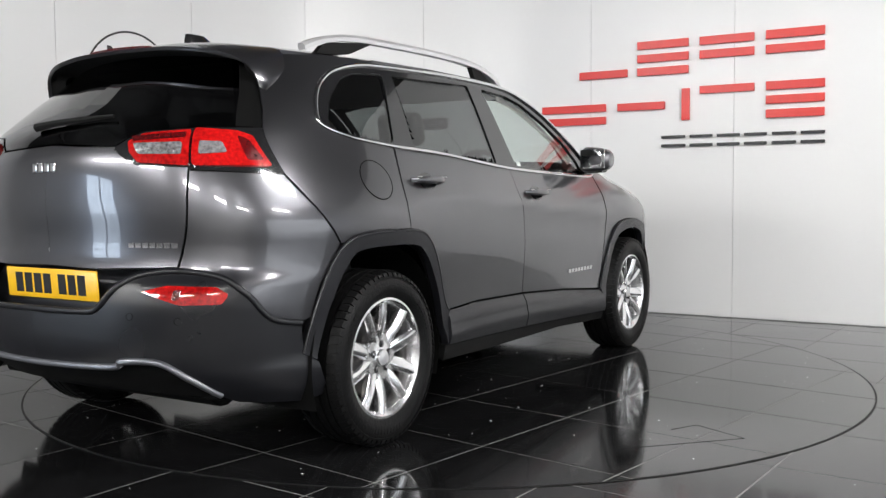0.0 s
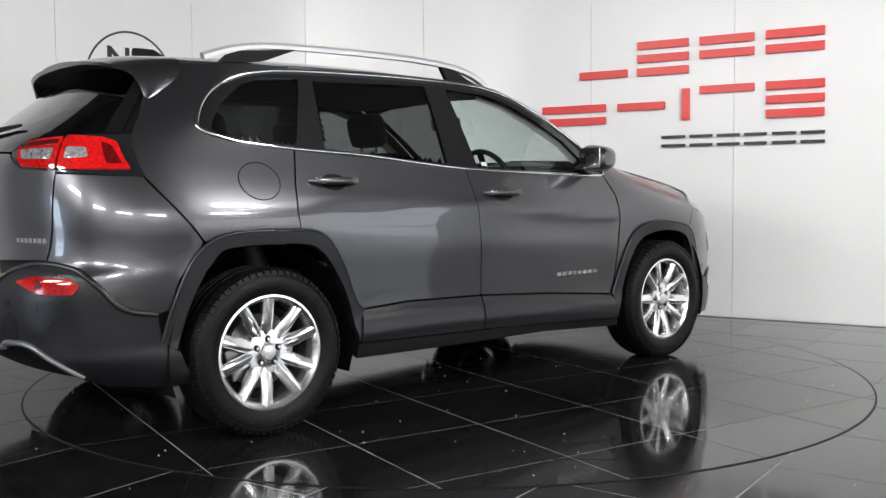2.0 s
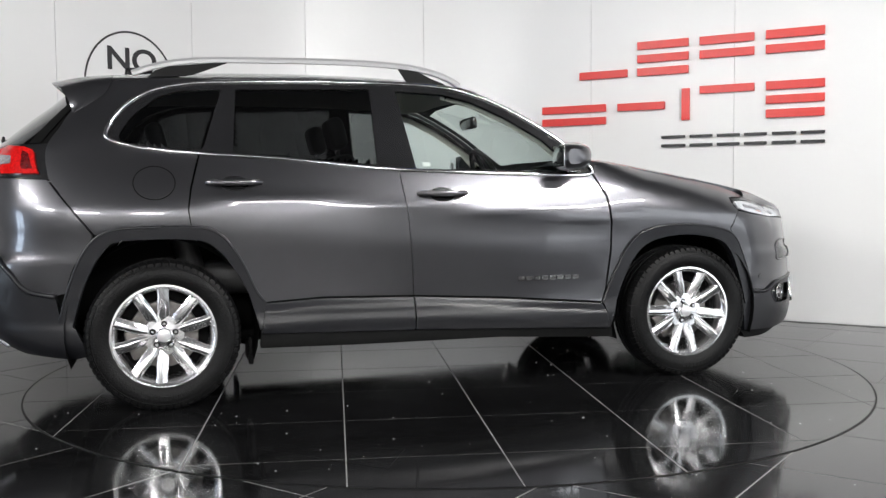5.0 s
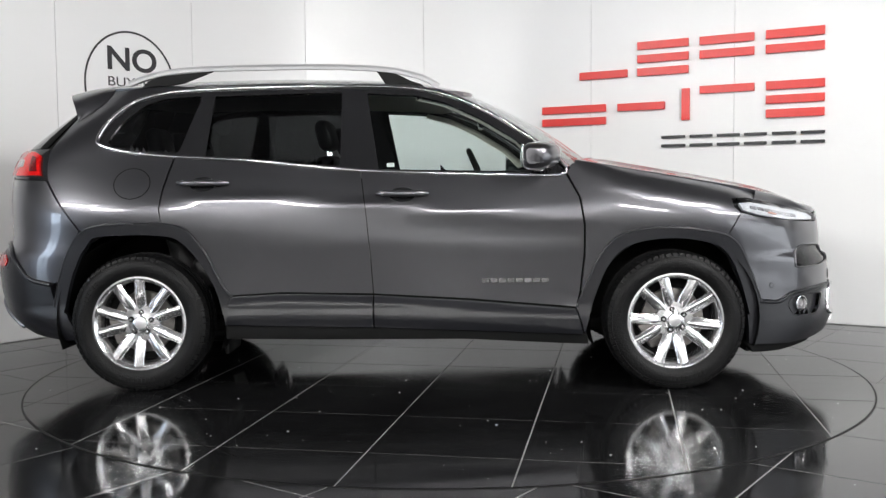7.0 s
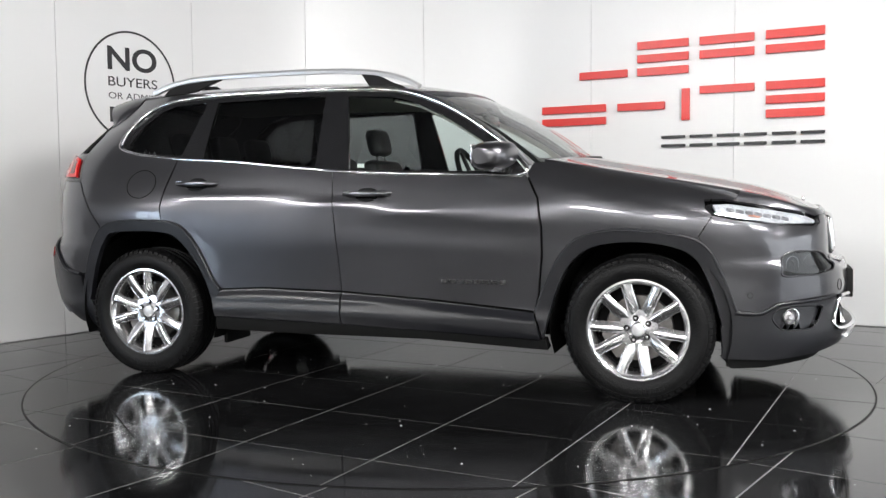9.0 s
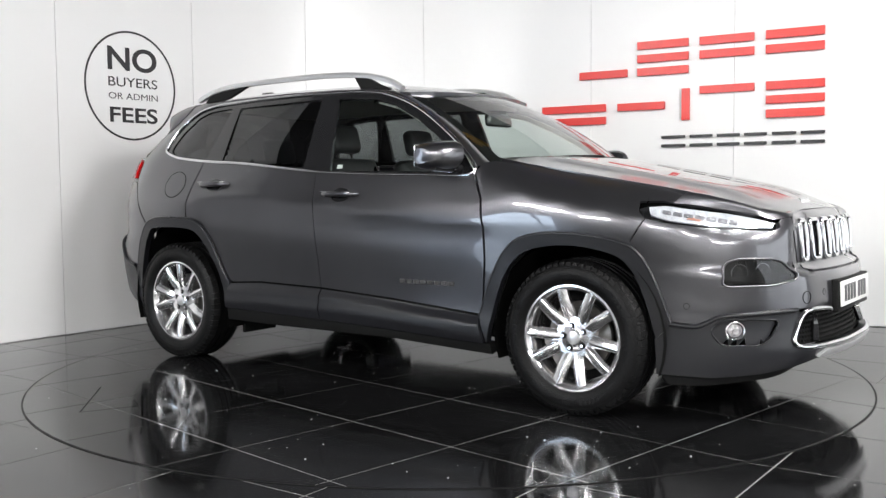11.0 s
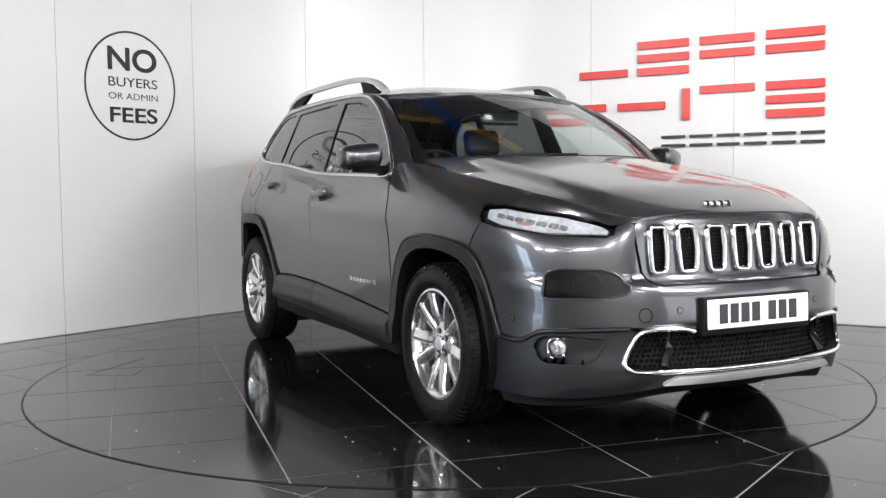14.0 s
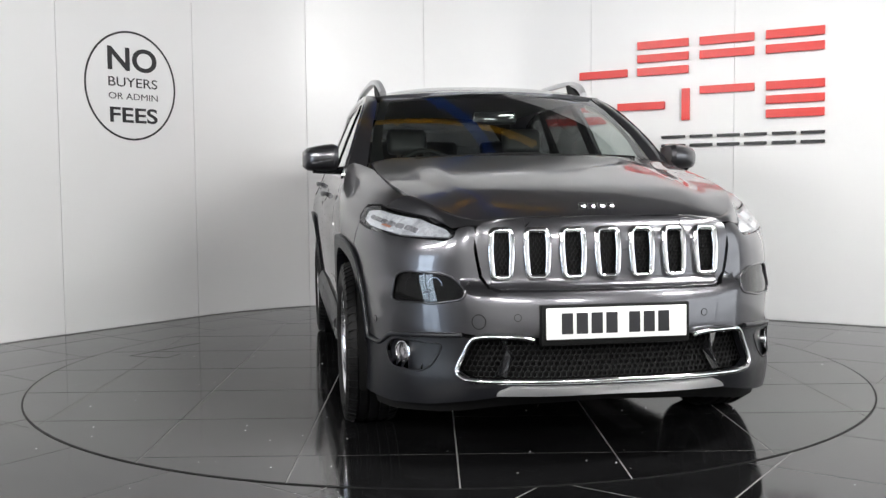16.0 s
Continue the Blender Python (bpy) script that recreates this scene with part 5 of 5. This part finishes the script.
    box(bm, -.02, .02, -.12, .12, -.035, .035, .015, m=pose(.40, 0, 1.40, 0, -8, 0), seg=3)
    part("cabin_mirror", bm, BLACK_GLOSS, car)


def wheel_set(car):
    """One road wheel, outer face towards its own +y, then four of them."""
    def made(name):
        w = new(name)
        w.parent = car
        bm = bmesh.new()
        R, hw = .351, .112
        prof = [(.232, -.085), (.245, -.100), (.285, -.112), (.318, -.108), (.338, -.094)]
        for g in (-.062, -.022, .022, .062):
            prof += [(R - abs(g) * .05, g - .012), (R - abs(g) * .05, g - .006), (R - .010, g - .005), (R - .010, g + .005), (R - abs(g) * .05, g + .006)]
        prof += [(.343, .086), (.338, .094), (.326, .104), (.318, .108), (.316, .1075), (.312, .1105), (.285, .113), (.262, .110), (.258, .107), (.250, .106), (.240, .098), (.232, .085)]
        lathe(bm, prof, 72)
        bmesh.ops.recalc_face_normals(bm, faces=bm.faces)
        tyre = part("tyre", bm, RUBBER, w, "black road tyre with grooved tread")
        # shoulder blocks, raised between cross grooves
        bm = bmesh.new()
        for k in range(64):
            a = 2 * math.pi * k / 64
            for s in (1, -1):
                m = Matrix.Rotation(-a, 4, "Y") @ pose(0, 0, 0, 0, 0, 0)
                g = bmesh.ops.create_cube(bm, size=1.0)["verts"]
                for v in g:
                    u = v.co.copy()
                    top = u.x > 0
                    y = s * (.070 + (u.y + .5) * (.034 if top else .040))
                    v.co = m @ Vector(((.3525 - (.013 if u.y > 0 else 0)) if top else .325, y, u.z * .024 + (u.y * .006)))
        bmesh.ops.recalc_face_normals(bm, faces=bm.faces)
        tagged(part("tread", bm, RUBBER, tyre, smooth=False), kind="stuff")
        # raised marks on the sidewall
        for a0, n in ((20, 6), (135, 7), (255, 9)):
            for k in range(n):
                bm = bmesh.new()
                box(bm, .278, .300, .1105, .1140, -.007, .007, .001, seg=1)
                bmesh.ops.transform(bm, matrix=Matrix.Rotation(-radians(a0 + k * 4.2), 4, "Y"), verts=bm.verts)
                part("sidewall_mark", bm, RUBBER, tyre, smooth=False)
        # rim
        bm = bmesh.new()
        lathe(bm, [(.236, .086), (.2415, .092), (.240, .098), (.231, .099), (.227, .095), (.219, .088), (.212, .075), (.206, .02), (.203, -.07), (.230, -.088)], 64)
        bmesh.ops.recalc_face_normals(bm, faces=bm.faces)
        rim = part("rim", bm, ALLOY, w, "polished ten-spoke alloy rim")
        for k in range(10):
            a = 2 * math.pi * (k + .5 + (.05 if k % 2 else -.05)) / 10
            bm, rows = bmesh.new(), []
            lean = .35 if k % 2 else -.35
            for r, half, top, deep in ((.040, .012, .066, .03), (.070, .022, .068, .030), (.10, .0275, .077, .032), (.14, .0280, .087, .034), (.18, .0255, .092, .034), (.212, .0265, .094, .030), (.230, .034, .094, .02)):
                ridge = half * lean
                rows.append([bm.verts.new((r, y, z)) for y, z in ((top - deep, -half * .95), (top - .013, -half), (top - .009, -half * .88), (top - .001, ridge - .003), (top - .001, ridge + .003), (top - .009, half * .88), (top - .013, half), (top - deep, half * .95))])
            for p, q in zip(rows, rows[1:]):
                for j in range(7):
                    bm.faces.new((p[j], p[j + 1], q[j + 1], q[j]))
            bmesh.ops.transform(bm, matrix=Matrix.Rotation(-a, 4, "Y"), verts=bm.verts)
            bmesh.ops.recalc_face_normals(bm, faces=bm.faces)
            part("spoke", bm, ALLOY, rim)
        bm = bmesh.new()
        lathe(bm, [(.0, .083), (.018, .0825), (.030, .079), (.033, .070), (.036, .068), (.070, .067), (.092, .066), (.100, .052), (.100, .02)], 40)
        bmesh.ops.recalc_face_normals(bm, faces=bm.faces)
        part("hub", bm, ALLOY, rim)
        bm = bmesh.new()
        lathe(bm, [(.0, .0865), (.020, .086), (.029, .083), (.031, .076)], 28)
        part("centre_cap", bm, SATIN, rim, "plain grey wheel centre cap")
        for k in range(5):
            a = 2 * math.pi * (k + .25) / 5
            bm = bmesh.new()
            lathe(bm, [(0, .078), (.007, .078), (.0095, .074), (.0095, .058)], 6)
            bmesh.ops.transform(bm, matrix=Matrix.Translation((.054 * math.cos(a), 0, .054 * math.sin(a))), verts=bm.verts)
            part("wheel_nut", bm, CHROME, rim)
            # black disc on the hub: the shade of the nut's well as colour
            bm = bmesh.new()
            lathe(bm, [(.0145, .0655), (.013, .0645), (.0, .062)], 14)
            bmesh.ops.transform(bm, matrix=Matrix.Translation((.054 * math.cos(a), .0040, .054 * math.sin(a))), verts=bm.verts)
            part("nut_well", bm, GAP, rim)
        bm = bmesh.new()
        lathe(bm, [(.06, .012), (.155, .012), (.158, .006), (.158, -.006), (.06, -.006)], 48)
        bmesh.ops.recalc_face_normals(bm, faces=bm.faces)
        part("brake_disc", bm, DULL_METAL, w)
        bm = bmesh.new()
        lathe(bm, [(.0, -.02), (.20, -.02)], 32)
        part("back_plate", bm, GAP, w)
        bm = bmesh.new()
        box(bm, .085, .17, -.03, .035, -.07, .07, .012, m=Matrix.Rotation(radians(20), 4, "Y"))
        part("brake_caliper", bm, DULL_METAL, w)
        return w
    for name, x, y, a in (("front_wheel", 1.35, -.80, 180), ("front_wheel", 1.35, .80, 0), ("rear_wheel", -1.35, -.80, 180), ("rear_wheel", -1.35, .80, 0)):
        w = made(name) if name == "front_wheel" and a == 180 else copy_thing(first_wheel, pose(0, 0, 0))
        if name == "front_wheel" and a == 180:
            first_wheel = w
        w.name = name
        w.matrix_basis = pose(x, y, .3485, 0, (13 if x > 0 else -2) * (1 if a else -1), a)


def build_car():
    car = tagged(new("car"), "dark grey metallic five-door off-road car parked on the turntable", "car")
    build_body(car)
    build_top(car)
    build_front(car)
    build_rear(car)
    build_cabin(car)
    wheel_set(car)
    # no piece lies deeper than a part of a part
    for _ in range(2):
        for ob in [o for p in car.children for q in p.children for o in q.children]:
            ob.matrix_basis = ob.parent.matrix_basis @ ob.matrix_basis
            for c in ob.children:
                c.matrix_basis = ob.matrix_basis @ c.matrix_basis
                c.parent = ob.parent.parent
            ob.parent = ob.parent.parent
    return car
# ---- signs on the wall ----
R_START, L_START = Vector((2.202, 1.934)), Vector((-2.016, 2.257))


def wall_frame(start, way, u, z, out):
    """A pose on a wall: x along it, y up, z out of it."""
    n = Vector((way.y, -way.x, 0)).normalized()
    w = Vector((way.x, way.y, 0)).normalized()
    p = Vector((start.x, start.y, z)) + w * u + n * out
    return Matrix(((w.x, 0, n.x, p.x), (w.y, 0, n.y, p.y), (0, 1, 0, p.z), (0, 0, 0, 1)))


def raised_bar(name, thing, material, x0, x1, y0, y1, m, deep=.022):
    bm = bmesh.new()
    box(bm, x0, x1, y0, y1, 0, deep, .0015, seg=1)
    return part(name, bm, material, thing, smooth=False, at=m)


def build_logo():
    """The dealer's sign, as plain bars in the sizes and colours of its letters."""
    top = tagged(new("wall_sign"), "red raised bars of a dealer sign on the white wall", "sign")
    m = wall_frame(R_START, R_DIR, 0, 0, .012)
    low, mid, high = (0, .23), (.385, .615), (.77, 1)
    for x0, x1, z0, z1, bars in ((-1.26, -.847, 1.90, 2.166, (low,)), (-.762, -.348, 1.899, 2.169, (low, mid, high)), (-.26, .152, 1.895, 2.168, (mid, high)), (.238, .653, 1.892, 2.172, (mid, high))):
        for a, b in bars:
            raised_bar("red_bar", top, RED, x0, x1, z0 + (z1 - z0) * a, z0 + (z1 - z0) * b, m)
    for x0, x1, z0, z1, bars in ((-1.60, -1.03, 1.530, 1.796, (low, mid)), (-.928, -.536, 1.528, 1.79, (mid,)), (-.257, .156, 1.533, 1.791, (high,)), (.243, .658, 1.523, 1.793, (low, mid, high))):
        for a, b in bars:
            raised_bar("red_bar", top, RED, x0, x1, z0 + (z1 - z0) * a, z0 + (z1 - z0) * b, m)
    raised_bar("red_bar", top, RED, -.399, -.337, 1.534, 1.781, m)
    small = tagged(new("wall_sign"), "small black raised bars under the red dealer sign", "sign")
    for x0, x1 in ((-.562, -.37), (-.334, -.157), (-.122, .05), (.083, .251), (.288, .462), (.494, .663)):
        for a, b in ((1.327, 1.350), (1.396, 1.418)):
            raised_bar("black_bar", small, SIGN_BLACK, x0, x1, a, b, m, .016)


def lettering(text, thing, x0, x1, y0, y1, m, weight=0.0):
    """Built-in font, drawn to fill a box on the wall."""
    cu = bpy.data.curves.new("lettering", "FONT")
    cu.body, cu.extrude, cu.offset = text, .02, weight
    tmp = new("lettering", cu)
    me = bpy.data.meshes.new_from_object(tmp.evaluated_get(bpy.context.evaluated_depsgraph_get()))
    bpy.data.objects.remove(tmp)
    xs, ys = [v.co.x for v in me.vertices], [v.co.y for v in me.vertices]
    kx, ky = (x1 - x0) / (max(xs) - min(xs)), (y1 - y0) / (max(ys) - min(ys))
    for v in me.vertices:
        v.co = ((v.co.x - min(xs)) * kx + x0, (v.co.y - min(ys)) * ky + y0, (v.co.z + .02) * .05)
    # one part a letter
    bm = bmesh.new()
    bm.from_mesh(me)
    bmesh.ops.remove_doubles(bm, verts=bm.verts, dist=1e-6)
    bm.verts.ensure_lookup_table()
    left = set(bm.verts)
    while left:
        todo, isle = [left.pop()], []
        while todo:
            v = todo.pop()
            isle.append(v)
            for e in v.link_edges:
                o = e.other_vert(v)
                if o in left:
                    left.remove(o)
                    todo.append(o)
        one, made = bmesh.new(), {}
        for v in isle:
            made[v] = one.verts.new(v.co)
        for f in {f for v in isle for f in v.link_faces}:
            one.faces.new([made[v] for v in f.verts])
        part("letter", one, SIGN_BLACK, thing, smooth=False, at=m)
    bm.free()


def build_round_sign():
    s = tagged(new("round_sign"), "black ring with printed words about fees on the white wall", "sign")
    m = wall_frame(L_START, L_DIR, -.567, 1.805, .0012)
    bm = bmesh.new()
    n = 96
    rows = [[bm.verts.new((r * .965 * math.cos(2 * math.pi * k / n), r * math.sin(2 * math.pi * k / n), z)) for k in range(n)] for r, z in ((.392, 0), (.392, .0015), (.407, .0015), (.407, 0))]
    for a, b in zip(rows, rows[1:]):
        for k in range(n):
            bm.faces.new((a[k], a[(k + 1) % n], b[(k + 1) % n], b[k]))
    bmesh.ops.recalc_face_normals(bm, faces=bm.faces)
    part("ring", bm, SIGN_BLACK, s, smooth=False, at=m)
    lettering("NO", s, -.198, .226, .108, .284, m, .022)
    lettering("BUYERS", s, -.196, .226, -.010, .060, m)
    lettering("OR ADMIN", s, -.196, .228, -.103, -.056, m, -.006)
    lettering("FEES", s, -.190, .222, -.276, -.162, m, .018)


# ---- build ----
build_room()
build_overhead()
build_lights()
build_floor()
table = build_turntable()
car = build_car()
build_logo()
build_round_sign()


def on_table(rnd):
    a, r = rnd.random() * 2 * math.pi, RADIUS * .97 * rnd.random() ** .5
    return r * math.cos(a), r * math.sin(a)


def off_table(rnd):
    x, y = -3 + 6 * rnd.random(), -3 + 4.5 * rnd.random()
    return (x, y) if math.hypot(x, y) > RADIUS + .03 else (None, None)


crumbs = specks("crumbs", table, 170, 4, on_table)
specks("crumbs", None, 60, 5, off_table)


def motions():
    """The turntable turns, and the car with it."""
    walk(table, [(t, pose(0, 0, 0, 0, 0, a)) for t, a in TURN])
    walk(crumbs, [(t, pose(0, 0, 0, 0, 0, a)) for t, a in TURN])
    walk(car, [(t, pose(0, 0, 0, 0, 0, a) @ CAR_ON_TABLE) for t, a in TURN])


motions()
